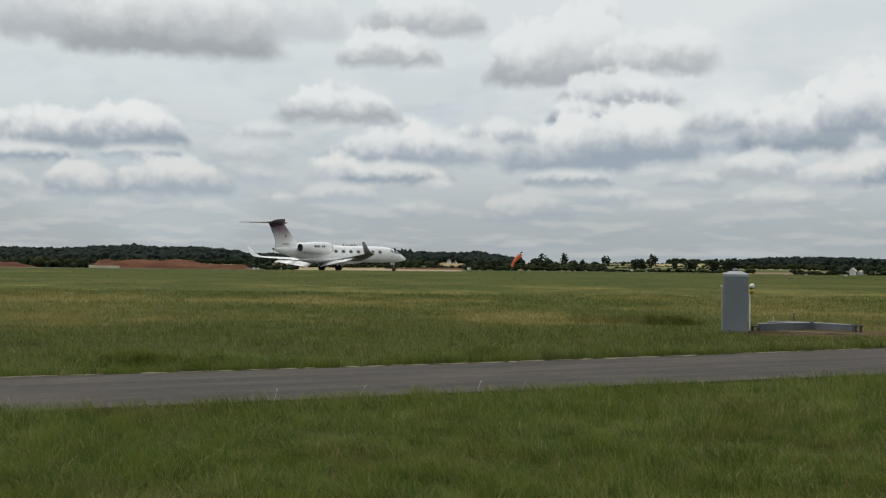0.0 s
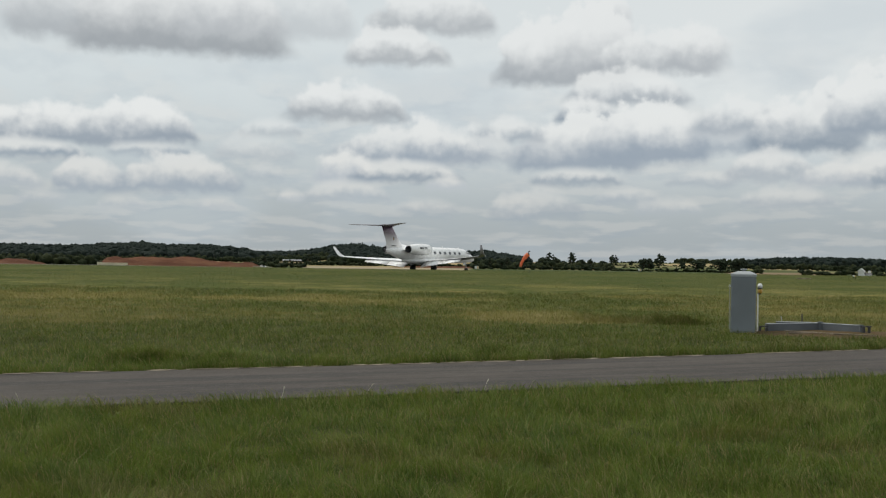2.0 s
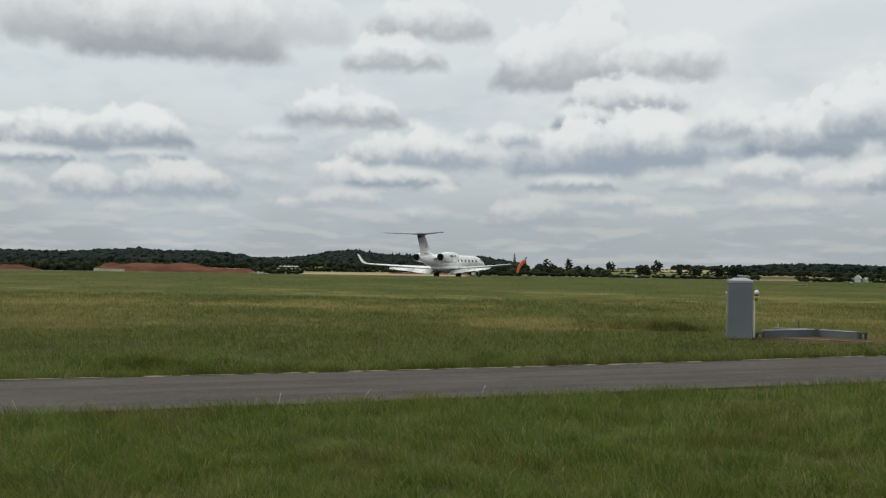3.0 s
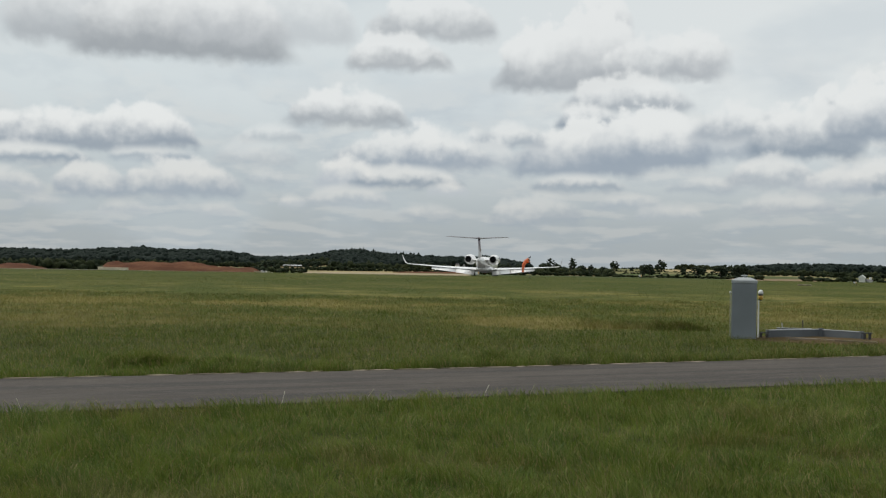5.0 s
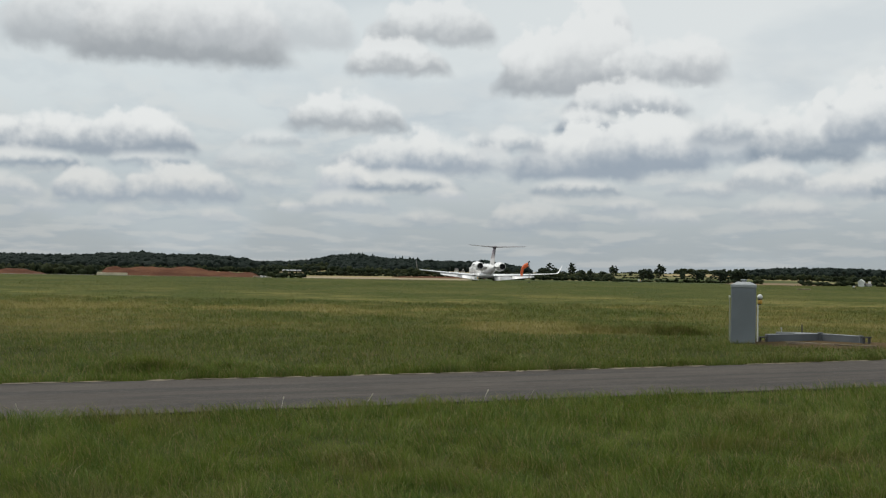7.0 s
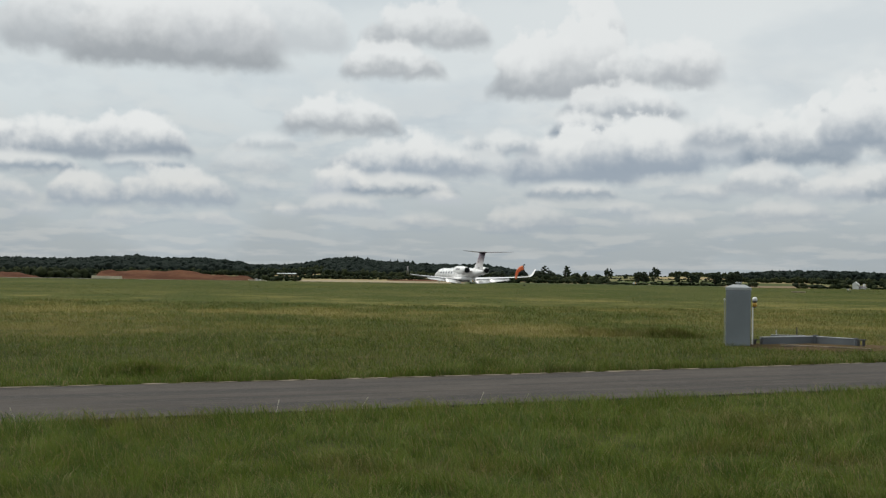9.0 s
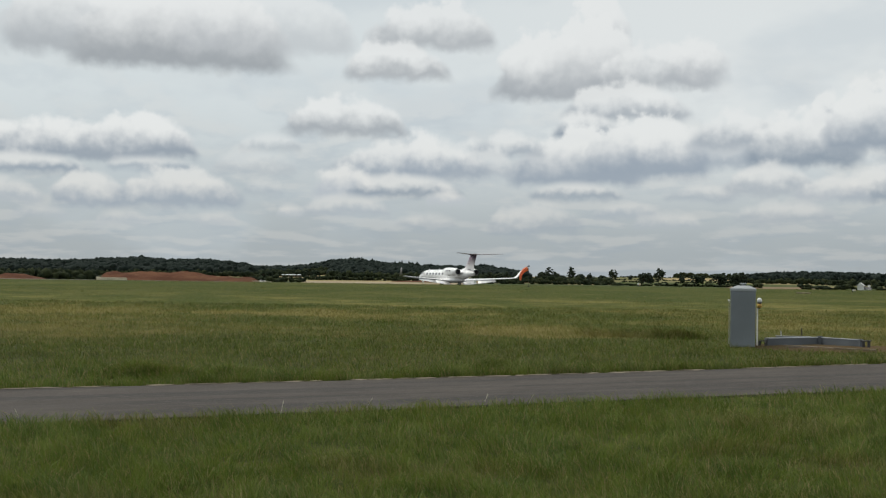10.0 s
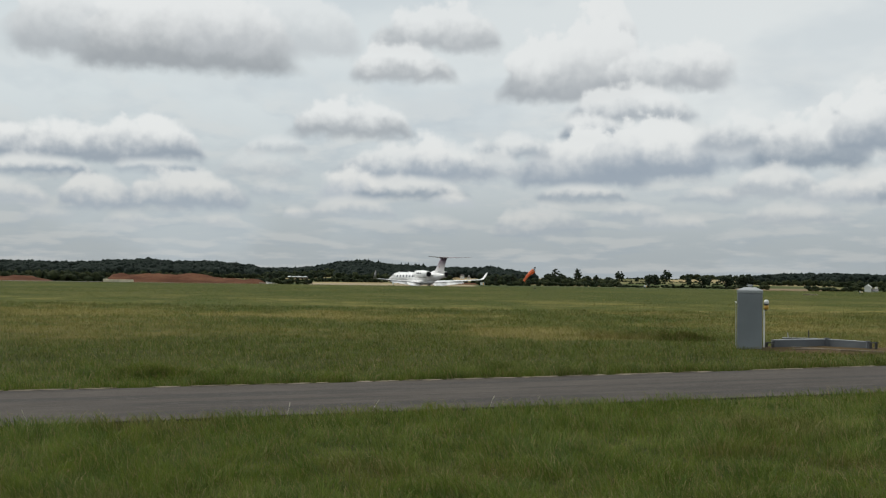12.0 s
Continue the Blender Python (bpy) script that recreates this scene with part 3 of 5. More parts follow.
def skin_point(x, up, side):
    """A point of the fuselage skin at a height, and the outward normal."""
    r, zc = fuselage_radius(x)
    dz = max(-r, min(r, up - zc))
    yy = math.sqrt(max(0.0, r * r - dz * dz))
    return Vector((x, side * yy, up)), Vector((0, side * yy, dz)).normalized()


def plate(centre, normal, along, wide, high, depth, n=14, power=2.6):
    """A small rounded plate lying on a skin."""
    normal = normal.normalized()
    along = (along - normal * along.dot(normal)).normalized()
    up = normal.cross(along)
    pts = []
    for i in range(n):
        a = 2 * math.pi * i / n
        c, s = math.cos(a), math.sin(a)
        pts.append((math.copysign(abs(c) ** (2 / power), c) * wide / 2, math.copysign(abs(s) ** (2 / power), s) * high / 2))
    return loft([[centre + along * a * k + up * b * k + normal * h for a, b in pts] for k, h in ((1.0, -0.03), (1.0, depth * 0.6), (0.9, depth))])


JET_WHEELS = []


def make_wheel(name, parent, x, y, r, w):
    hub = new(name)
    hub.parent = parent
    hub.location = (x, y, r)
    hub.empty_display_size = 0.2
    tyre = turned([(-w / 2, r * 0.55), (-w / 2, r * 0.86), (-w * 0.36, r * 0.97), (0, r), (w * 0.36, r * 0.97), (w / 2, r * 0.86), (w / 2, r * 0.55)], 20, "y")
    part("tyre", tyre, M_RUBBER, hub, smooth=True)
    rim = turned([(-w * 0.42, r * 0.2), (-w * 0.36, r * 0.54), (w * 0.36, r * 0.54), (w * 0.42, r * 0.2)], 14, "y")
    for i in range(6):
        a = i * math.pi / 3
        add_box(rim, Matrix.Rotation(a, 4, "Y") @ pose(r * 0.35, 0, 0), r * 0.34, w * 0.9, r * 0.12)
    part("rim", rim, M_METAL, hub)
    JET_WHEELS.append((hub, x, y, r))


def make_jet():
    jet = thing("business_jet", pose(-18, 184.3, 0.8, 0, 0, 43), "white twin-engine business jet with mauve T-tail and flaps down", "aircraft")
    n = 28
    body = loft([[(x, r * math.cos(2 * math.pi * i / n), zc + r * math.sin(2 * math.pi * i / n)) for i in range(n)] for x, r, zc in FUS])
    fus = part("fuselage", body, M_WHITE, jet, smooth=True)
    for side in (-1, 1):
        for i in range(8):
            x = 9.3 - i * 1.52
            p, nor = skin_point(x, 3.08, side)
            rim = part("cabin_window", plate(p, nor, Vector((1, 0, 0)), 0.86, 0.62, 0.010, power=2.2), M_GREY_PAINT, fus, "oval cabin window with pale rim")
            part("window_pane", plate(p + nor * 0.008, nor, Vector((1, 0, 0)), 0.66, 0.46, 0.012, power=2.2), M_GLASS, rim, "dark oval pane")
        for x, up, w, h in ((12.2, 3.32, 0.75, 0.52), (13.0, 3.18, 0.80, 0.50), (13.85, 3.00, 0.78, 0.34)):
            p, nor = skin_point(x, up, side)
            nor = (nor + Vector((0.35, 0, 0.1))).normalized()
            part("cockpit_window", plate(p, nor, Vector((1, 0, -0.22)), w, h, 0.02, power=4), M_GLASS, fus, "dark cockpit window")
    p, nor = skin_point(10.7, 2.6, 1)
    part("cabin_door", plate(p, nor, Vector((1, 0, 0)), 0.95, 1.65, 0.012, power=6), M_WHITE, fus)
    # belly fairing between the wings
    fair = loft([[(x, w * math.cos(a), 1.70 + h * math.sin(a)) for a in [2 * math.pi * i / 20 for i in range(20)]]
                 for x, w, h in ((7.0, 0.3, 0.1), (6.0, 1.0, 0.42), (4, 1.42, 0.60), (0, 1.55, 0.68), (-3, 1.40, 0.60), (-5, 0.8, 0.35), (-6, 0.25, 0.1))])
    part("belly_fairing", fair, M_WHITE, jet, smooth=True)

    for side, word in ((1, "left"), (-1, "right")):
        st = [(5.6, 1.0, 1.50, 7.6, 0.12, 0), (3.3, 4.6, 1.72, 5.6, 0.115, 0), (0.5, 9.2, 2.02, 3.7, 0.105, 0), (-2.3, 13.9, 2.36, 2.1, 0.10, 0), (-2.65, 14.4, 2.42, 1.95, 0.10, 0)]
        # outboard faces that look down are coloured grey for the shade there
        wing = part("wing", wing_skin([(a, side * b, c, d, e, f) for a, b, c, d, e, f in st]), M_WHITE, jet, "white swept wing, its shaded underside coloured dark grey", True, M_UNDER, lambda f: f.normal.z < -0.3 and abs(f.calc_center_median().y) > 4.6)
        # upturned tip
        wl = [(-2.65, 14.4, 2.42, 1.95, 0.10, 0), (-3.4, 14.70, 2.54, 1.50, 0.08, 35), (-4.1, 14.93, 2.95, 1.15, 0.07, 62), (-5.3, 15.28, 4.15, 0.50, 0.06, 72)]
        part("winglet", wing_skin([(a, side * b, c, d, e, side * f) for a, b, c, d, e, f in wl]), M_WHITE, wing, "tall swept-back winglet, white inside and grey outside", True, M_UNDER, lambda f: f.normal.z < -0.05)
        # slotted flaps, lowered
        for y0, y1 in ((1.75, 5.25), (5.30, 9.9)):
            rings = []
            for y in (y0, y1):
                te = 5.6 - (y - 1.0) * 0.63 - (7.6 - (y - 1) * 0.475) + 0.55
                z = 1.50 + (y - 1.0) * 0.064 - 0.06
                ch, th = 2.05 - 0.125 * (y - 1.7), 0.10
                ca, sa = math.cos(radians(27)), math.sin(radians(27))
                rings.append([(te - b * ca, side * y, z - b * sa + u * ca) for b, u in airfoil(ch, th)])
            part("flap", loft(rings), M_WHITE, wing, "lowered white flap panel", smooth=True)
        for y in (3.4, 6.4, 9.0):
            te = 5.6 - (y - 1.0) * 0.63 - (7.6 - (y - 1) * 0.475)
            z = 1.50 + (y - 1.0) * 0.064
            fairing = loft([[(te + dx, side * y + w * math.cos(a), z - 0.22 - dz + h * math.sin(a)) for a in [2 * math.pi * i / 10 for i in range(10)]]
                            for dx, w, h, dz in ((1.6, 0.03, 0.03, 0), (1.0, 0.10, 0.12, 0.02), (0.1, 0.11, 0.14, 0.12), (-0.9, 0.04, 0.05, 0.5))])
            part("flap_track_fairing", fairing, M_WHITE, wing, smooth=True)
        # engine
        ey, ez = side * 2.32, 3.52
        nac = turned([(-1.95, 0.74), (-1.80, 0.83), (-2.4, 0.92), (-3.6, 0.97), (-5.2, 0.93), (-6.5, 0.80), (-7.45, 0.66), (-7.47, 0.60), (-6.8, 0.60)], 28, "x", False)
        bmesh.ops.translate(nac, vec=(0, ey, ez), verts=nac.verts)
        nacelle = part("engine_nacelle", nac, M_WHITE, jet, "white rear-mounted engine nacelle", smooth=True)
        lip = turned([(-1.80, 0.83), (-1.72, 0.78), (-1.80, 0.73), (-2.3, 0.72)], 28, "x", False)
        bmesh.ops.translate(lip, vec=(0, ey, ez), verts=lip.verts)
        part("inlet_lip", lip, M_METAL, nacelle, "bright metal inlet lip", smooth=True)
        fan = turned([(-2.1, 0.02), (-2.4, 0.22), (-2.45, 0.73), (-2.6, 0.73)], 24, "x")
        bmesh.ops.translate(fan, vec=(0, ey, ez), verts=fan.verts)
        part("fan", fan, M_DARK_METAL, nacelle)
        jetpipe = turned([(-6.5, 0.595), (-7.65, 0.56), (-7.65, 0.53), (-6.7, 0.5), (-6.7, 0.02)], 24, "x", False)
        bmesh.ops.translate(jetpipe, vec=(0, ey, ez), verts=jetpipe.verts)
        part("exhaust_pipe", jetpipe, M_DARK_METAL, nacelle, "dark sooty exhaust pipe", smooth=True)
        pyl = wing_skin([(-3.0, side * 0.9, 3.38, 4.4, 0.09, 0), (-3.2, side * 1.7, 3.46, 4.0, 0.085, 0)])
        part("pylon", pyl, M_WHITE, nacelle, smooth=True)
        # registration letters stand as plain bars
        for i, w in enumerate((0.26, 0.24, 0.12, 0.26, 0.26, 0.26)):
            a = radians(14)
            c = Vector((-3.55 - i * 0.36 if side < 0 else -5.4 + i * 0.36, ey + side * math.cos(a) * 0.965, ez + math.sin(a) * 0.965))
            part("registration_bar", plate(c, Vector((0, side * math.cos(a), math.sin(a))), Vector((1, 0, 0)), w, 0.34 if w > 0.2 else 0.08, 0.015, 8, 8), M_MARK, nacelle)
        # main gear
        gear = new("main_gear")
        gear.parent = jet
        gear.location = (0, side * 2.2, 0)
        part("strut", tube((0, 0, 0.5), (0.1, 0, 1.9), 0.11, 0.13), M_METAL, gear, smooth=True)
        part("side_brace", tube((0, -side * 0.1, 0.9), (0.05, -side * 1.0, 1.7), 0.05), M_METAL, gear)
        part("gear_door", box(pose(0.05, side * 0.22, 1.25, 0, 0, 0), 1.2, 0.04, 0.95, 0.012), M_WHITE, gear)
        for k in (-0.24, 0.24):
            make_wheel("main_wheel", gear, 0, k, 0.46, 0.28)
        # tailplane
        tail = [(-8.95, 0.16, 7.36, 2.9, 0.085, 0), (-12.55, 5.50, 7.56, 1.25, 0.08, 0), (-12.95, 5.79, 7.58, 0.75, 0.06, 0)]
        stab = part("tailplane", wing_skin([(a, side * b, c, d, e, f) for a, b, c, d, e, f in tail]), M_MAUVE, jet, "slim mauve tailplane on top of the fin", smooth=True)
        el = loft([[(x, side * y, z + dz) for x, dz in ((lx, 0.015), (lx - c, 0.008), (lx - c, -0.008), (lx, -0.015))] for lx, y, z, c in ((-11.88, 0.35, 7.36, 0.30), (-13.72, 5.3, 7.55, 0.20))])
        part("elevator", el, M_GREY_PAINT, stab)
    # fin
    rings = []
    for lx, z, chord, th in ((-3.6, 3.50, 6.9, 0.035), (-5.5, 3.86, 5.0, 0.06), (-6.35, 4.25, 4.2, 0.085), (-6.85, 4.8, 3.75, 0.10), (-7.95, 6.1, 3.25, 0.10), (-8.9, 7.25, 2.85, 0.10)):
        rings.append([(lx - b, u, z) for b, u in airfoil(chord, th)])
    fin = part("fin", loft(rings), M_FIN, jet, "white fin shading into mauve at its top", smooth=True)
    bullet = turned([(-8.3, 0.03), (-8.7, 0.14), (-9.6, 0.22), (-11.2, 0.20), (-12.0, 0.10), (-12.5, 0.03)], 16)
    bmesh.ops.translate(bullet, vec=(0, 0, 7.37), verts=bullet.verts)
    part("bullet_fairing", bullet, M_MAUVE, fin, smooth=True)
    for side in (-1, 1):
        part("tail_badge", plate(Vector((-8.7, side * 0.19, 5.25)), Vector((0, side, 0)), Vector((1, 0, 0)), 0.26, 0.40, 0.02, 10, 2.5), M_BADGE, fin, "small ochre badge")
        part("badge_mark", plate(Vector((-8.7, side * 0.205, 5.45)), Vector((0, side, 0)), Vector((1, 0, 0)), 0.22, 0.22, 0.02, 6, 2.0), M_MARK, fin, "dark mark over the badge")
        part("tail_text_bar", plate(Vector((-8.7, side * 0.2, 4.1)), Vector((0, side, 0)), Vector((1, 0, 0)), 1.3, 0.12, 0.02, 8, 8), M_MARK, fin)
    apu = turned([(-10.6, 0.19), (-10.95, 0.17), (-10.95, 0.15), (-10.7, 0.14), (-10.7, 0.01)], 14, "x", False)
    bmesh.ops.translate(apu, vec=(0, 0, 3.30), verts=apu.verts)
    part("apu_exhaust", apu, M_DARK_METAL, fus, smooth=True)
    for x, z in ((6.0, 4.2), (1.0, 4.2), (11.0, 4.15)):
        part("blade_aerial", loft([[(x, 0.02, z - 0.2), (x - 0.4, 0.02, z - 0.2), (x - 0.4, -0.02, z - 0.2), (x, -0.02, z - 0.2)], [(x - 0.2, 0.01, z + 0.12), (x - 0.4, 0.01, z + 0.12), (x - 0.4, -0.01, z + 0.12), (x - 0.2, -0.01, z + 0.12)]]), M_WHITE, fus)
    part("belly_beacon", turned([(1.00, 0.10), (0.93, 0.09), (0.88, 0.03)], 10, "z"), M_BEACON, jet, "red beacon under the belly", smooth=True)
    gear = new("nose_gear")
    gear.parent = jet
    gear.location = (13.38, 0, 0)
    part("strut", tube((0, 0, 0.3), (-0.15, 0, 2.2), 0.07, 0.09), M_METAL, gear, smooth=True)
    part("gear_door", box(pose(-0.1, 0.25, 1.35), 0.9, 0.03, 0.55, 0.01), M_WHITE, gear)
    for k in (-0.16, 0.16):
        make_wheel("nose_wheel", gear, 0, k, 0.28, 0.16)
    return jet


JET = make_jet()


# ---------------------------------------------------------------- things beside the track
def make_cabinet():
    g = ground_z(7.4, 29.0)
    cab = thing("equipment_cabinet", pose(7.41, 29.25, g, 0, 0.5, -14), "grey steel equipment cabinet with a low hipped lid", "cabinet")
    w, d, h = 0.615, 0.50, 1.43
    body = box(pose(0, 0, h / 2), w, d, h, 0.035)
    body = part("body", body, M_CABINET, cab)
    part("door_leaf", box(pose(-0.003, -d / 2 - 0.003, h * 0.5), w - 0.06, 0.012, h - 0.10, 0.004), M_CABINET, body)
    for z in (0.35, 1.12):
        part("hinge", tube((-w / 2 + 0.025, -d / 2 - 0.014, z - 0.05), (-w / 2 + 0.025, -d / 2 - 0.014, z + 0.05), 0.010), M_CABINET, body)
    ring0 = [(-w / 2 - 0.012, -d / 2 - 0.012), (w / 2 + 0.012, -d / 2 - 0.012), (w / 2 + 0.012, d / 2 + 0.012), (-w / 2 - 0.012, d / 2 + 0.012)]
    lid = loft([[(a * k, b * k, z) for a, b in ring0] for k, z in ((1.0, h - 0.01), (1.0, h + 0.045), (0.96, h + 0.062), (0.50, h + 0.125), (0.42, h + 0.128))])
    part("lid", lid, M_CABINET_LID, cab, "paler grey lid")
    knob = loft([[(r * math.cos(2 * math.pi * i / 12), r * math.sin(2 * math.pi * i / 12), z) for i in range(12)] for r, z in ((0.04, h + 0.12), (0.04, h + 0.155), (0.085, h + 0.165), (0.085, h + 0.182), (0.03, h + 0.19))])
    part("vent_cap", knob, M_CABINET_LID, cab)

    # thin pale conduit on the far flank
    post = thing("conduit_post", pose(7.13, 29.5, g), "thin white conduit post beside the grey cabinet", "post")
    part("pipe", tube((0, 0, 0), (0, 0, 1.17), 0.007), M_BEAM_TOP, post)
    part("cap", turned([(1.15, 0.014), (1.16, 0.024), (1.19, 0.024), (1.20, 0.01)], 10, "z"), M_WHITE_POST, post)

    lamp = thing("beacon_post", pose(7.93, 29.8, ground_z(7.9, 29.8)), "white post with amber and black unit under a white dome", "beacon")
    part("post", tube((0, 0, 0), (0.0, 0, 0.98), 0.021, 0.018), M_WHITE_POST, lamp)
    part("bracket", box(pose(-0.015, 0, 1.04), 0.07, 0.06, 0.15, 0.008), M_BLACK, lamp, "black bracket")
    part("amber_unit", turned([(0.99, 0.03), (1.0, 0.055), (1.09, 0.055), (1.10, 0.03)], 14, "z"), M_AMBER, lamp, "amber plastic unit", smooth=True)
    part("collar", turned([(1.10, 0.04), (1.11, 0.062), (1.13, 0.062), (1.14, 0.04)], 14, "z"), M_BLACK, lamp)
    part("dome", turned([(1.13, 0.058), (1.18, 0.066), (1.22, 0.052), (1.24, 0.028), (1.245, 0.005)], 16, "z"), M_WHITE_POST, lamp, "white dome", smooth=True)
    for ob in lamp.children:
        if ob.name.split(".")[0] in ("amber_unit", "collar", "dome", "bracket"):
            ob.location = (0.055, 0, 0.0)


def make_beams():
    """A low frame of steel channels lying on bare earth beside the cabinet."""
    fr = thing("steel_frame", pose(0, 0, 0), "low galvanised steel channel frame lying on bare dirt", "steel frame")

    def channel(a, b, z, h, w, name="channel"):
        a, b = Vector((*a, z)), Vector((*b, z))
        mid, d = (a + b) / 2, b - a
        rot = math.atan2(d.y, d.x)
        base = Matrix.Translation(mid) @ Matrix.Rotation(rot, 4, "Z")
        bm = box(base @ pose(0, -w * 0.35, h / 2), d.length, 0.02, h, 0.004)
        ch = part(name, bm, M_BEAM, fr, "grey steel channel")
        part("flange", box(base @ pose(0, 0, h + 0.006), d.length, w, 0.016, 0.004), M_BEAM_TOP, ch, "pale top flange")
        part("lower_flange", box(base @ pose(0, 0, 0.01), d.length, w, 0.016, 0.004), M_BEAM, ch)

    channel((8.17, 29.82), (9.80, 30.75), 0.0, 0.205, 0.12)
    channel((9.85, 30.74), (10.54, 29.72), 0.0, 0.200, 0.12)
    channel((8.95, 31.75), (9.85, 31.55), 0.08, 0.10, 0.10)
    channel((9.95, 31.50), (10.60, 31.20), 0.06, 0.09, 0.10)
    part("corner_post", box(pose(9.83, 30.70, 0.11), 0.13, 0.11, 0.27, 0.008), M_BEAM, fr)
    part("pin", tube((9.62, 31.6, 0.0), (9.62, 31.6, 0.41), 0.017), M_BLACK, fr, "dark upright pin")
    part("pin", tube((9.12, 31.7, 0.0), (9.08, 31.7, 0.33), 0.014), M_BEAM_TOP, fr)
    part("end_plate", box(pose(10.55, 29.70, 0.10), 0.10, 0.14, 0.25, 0.008), M_BEAM, fr)
    part("end_plate", box(pose(8.16, 29.78, 0.10), 0.06, 0.14, 0.23, 0.008), M_BEAM, fr)
    for x, y, h in ((10.50, 29.35, 0.22), (10.66, 29.42, 0.22), (7.98, 29.75, 0.17), (8.10, 29.60, 0.15)):
        part("foot", box(pose(x, y, h / 2 - 0.03, 0, 0, 12), 0.055, 0.055, h, 0.006), M_BLACK, fr)
    part("foot_bar", box(pose(10.58, 29.39, 0.195, 0, 0, 24), 0.32, 0.05, 0.03, 0.006), M_BLACK, fr)
    part("foot_bar", box(pose(8.05, 29.66, 0.15, 0, 0, 20), 0.26, 0.05, 0.03, 0.006), M_BLACK, fr)
    for x, y, r, l in ((9.02, 29.05, -50, 1.4), (9.9, 28.25, -34, 1.0), (8.75, 28.75, 8, 0.8)):
        plank = thing("plank", pose(x, y, ground_z(x, y) + 0.045, 0, 0, r), "weathered plank lying in the dirt", "plank", "planks in the dirt")
        part("board", box(pose(0, 0, 0), l, 0.10, 0.03, 0.005), M_PLANK, plank)


def make_dirt():
    """Bare trodden earth round the frame."""
    rnd = random.Random(8)
    for cx, cy, rx, ry in ((9.6, 29.3, 2.6, 1.9), (6.9, 34.0, 0.8, 0.9), (5.6, 36.5, 1.2, 0.5)):
        verts, faces, rings, n = [(cx, cy, ground_z(cx, cy) + 0.03)], [], 6, 36
        for i in range(1, rings + 1):
            for j in range(n):
                a = 2 * math.pi * j / n
                k = i / rings * (1 + 0.22 * noise.noise((math.cos(a) * 2, math.sin(a) * 2, cx)))
                x, y = cx + rx * k * math.cos(a), cy + ry * k * math.sin(a)
                z = ground_z(x, y) + (0.028 * (1 - (i / rings) ** 3) + 0.014 * rnd.random() if i < rings else -0.02)
                verts.append((x, y, z))
        for j in range(n):
            faces.append((0, 1 + j, 1 + (j + 1) % n))
            for i in range(rings - 1):
                a, b = 1 + i * n, 1 + (i + 1) * n
                k = (j + 1) % n
                faces.append((a + j, b + j, b + k, a + k))
        ob = mesh_object("dirt_patch", verts, faces, M_DIRT, smooth=True)
        tagged(ob, "bare brown trodden dirt in the grass", "dirt", kind="stuff")


make_cabinet()
make_beams()
make_dirt()


# ---------------------------------------------------------------- windsock
SOCK_AT = (8.78, 128.7)
SOCK_PIECES = []


def make_windsock():
    g = ground_z(*SOCK_AT)
    ws = thing("windsock", pose(*SOCK_AT, g), "faded orange windsock drooping from a thin dark mast", "windsock")
    top = 2.05
    part("mast", tube((0, 0, 0), (0, 0, top + 0.12), 0.022, 0.018), M_DARK_METAL, ws)
    part("base", box(pose(0, 0, 0.02), 0.3, 0.3, 0.08, 0.02), M_DARK_METAL, ws)
    ring = bmesh.new()
    r0 = 0.24
    for i in range(16):
        a, b = 2 * math.pi * i / 16, 2 * math.pi * (i + 1) / 16
        seg = tube((-0.10, r0 * math.cos(a), top + r0 * math.sin(a)), (-0.10, r0 * math.cos(b), top + r0 * math.sin(b)), 0.022, n=6)
        me = bpy.data.meshes.new("tmp")
        seg.to_mesh(me)
        seg.free()
        ring.from_mesh(me)
        bpy.data.meshes.remove(me)
    part("hoop", ring, M_BLACK, ws, "black swivel hoop")
    part("swivel_arm", box(pose(-0.05, 0, top + 0.24), 0.30, 0.06, 0.05, 0.008), M_BLACK, ws)
    part("light", turned([(top + 0.24, 0.03), (top + 0.26, 0.11), (top + 0.34, 0.09), (top + 0.38, 0.01)], 10, "z"), M_BLACK, ws, smooth=True)
    lens, radii = [0.42, 0.42, 0.42, 0.38], [0.24, 0.215, 0.175, 0.140, 0.110]
    for i, l in enumerate(lens):
        rings = []
        for s in (0.0, 0.25, 0.5, 0.75, 1.0):
            r = radii[i] + (radii[i + 1] - radii[i]) * s
            rings.append([(-(s * (l + 0.05)), r * (0.80 + 0.06 * math.sin(5 * a + i)) * math.cos(a), r * (1.0 + 0.06 * math.sin(4 * a + 2 * i + s * 3)) * math.sin(a)) for a in [2 * math.pi * j / 18 for j in range(18)]])
        bm = loft(rings, caps=False)
        ob = part("sock_piece", bm, M_SOCK, ws, smooth=True)
        SOCK_PIECES.append((ob, l))
    return ws, top


SOCK, SOCK_TOP = make_windsock()


# ---------------------------------------------------------------- far ground: mounds, buildings, boards
def polar(az, d):
    a = radians(az)
    return d * math.sin(a), d * math.cos(a)


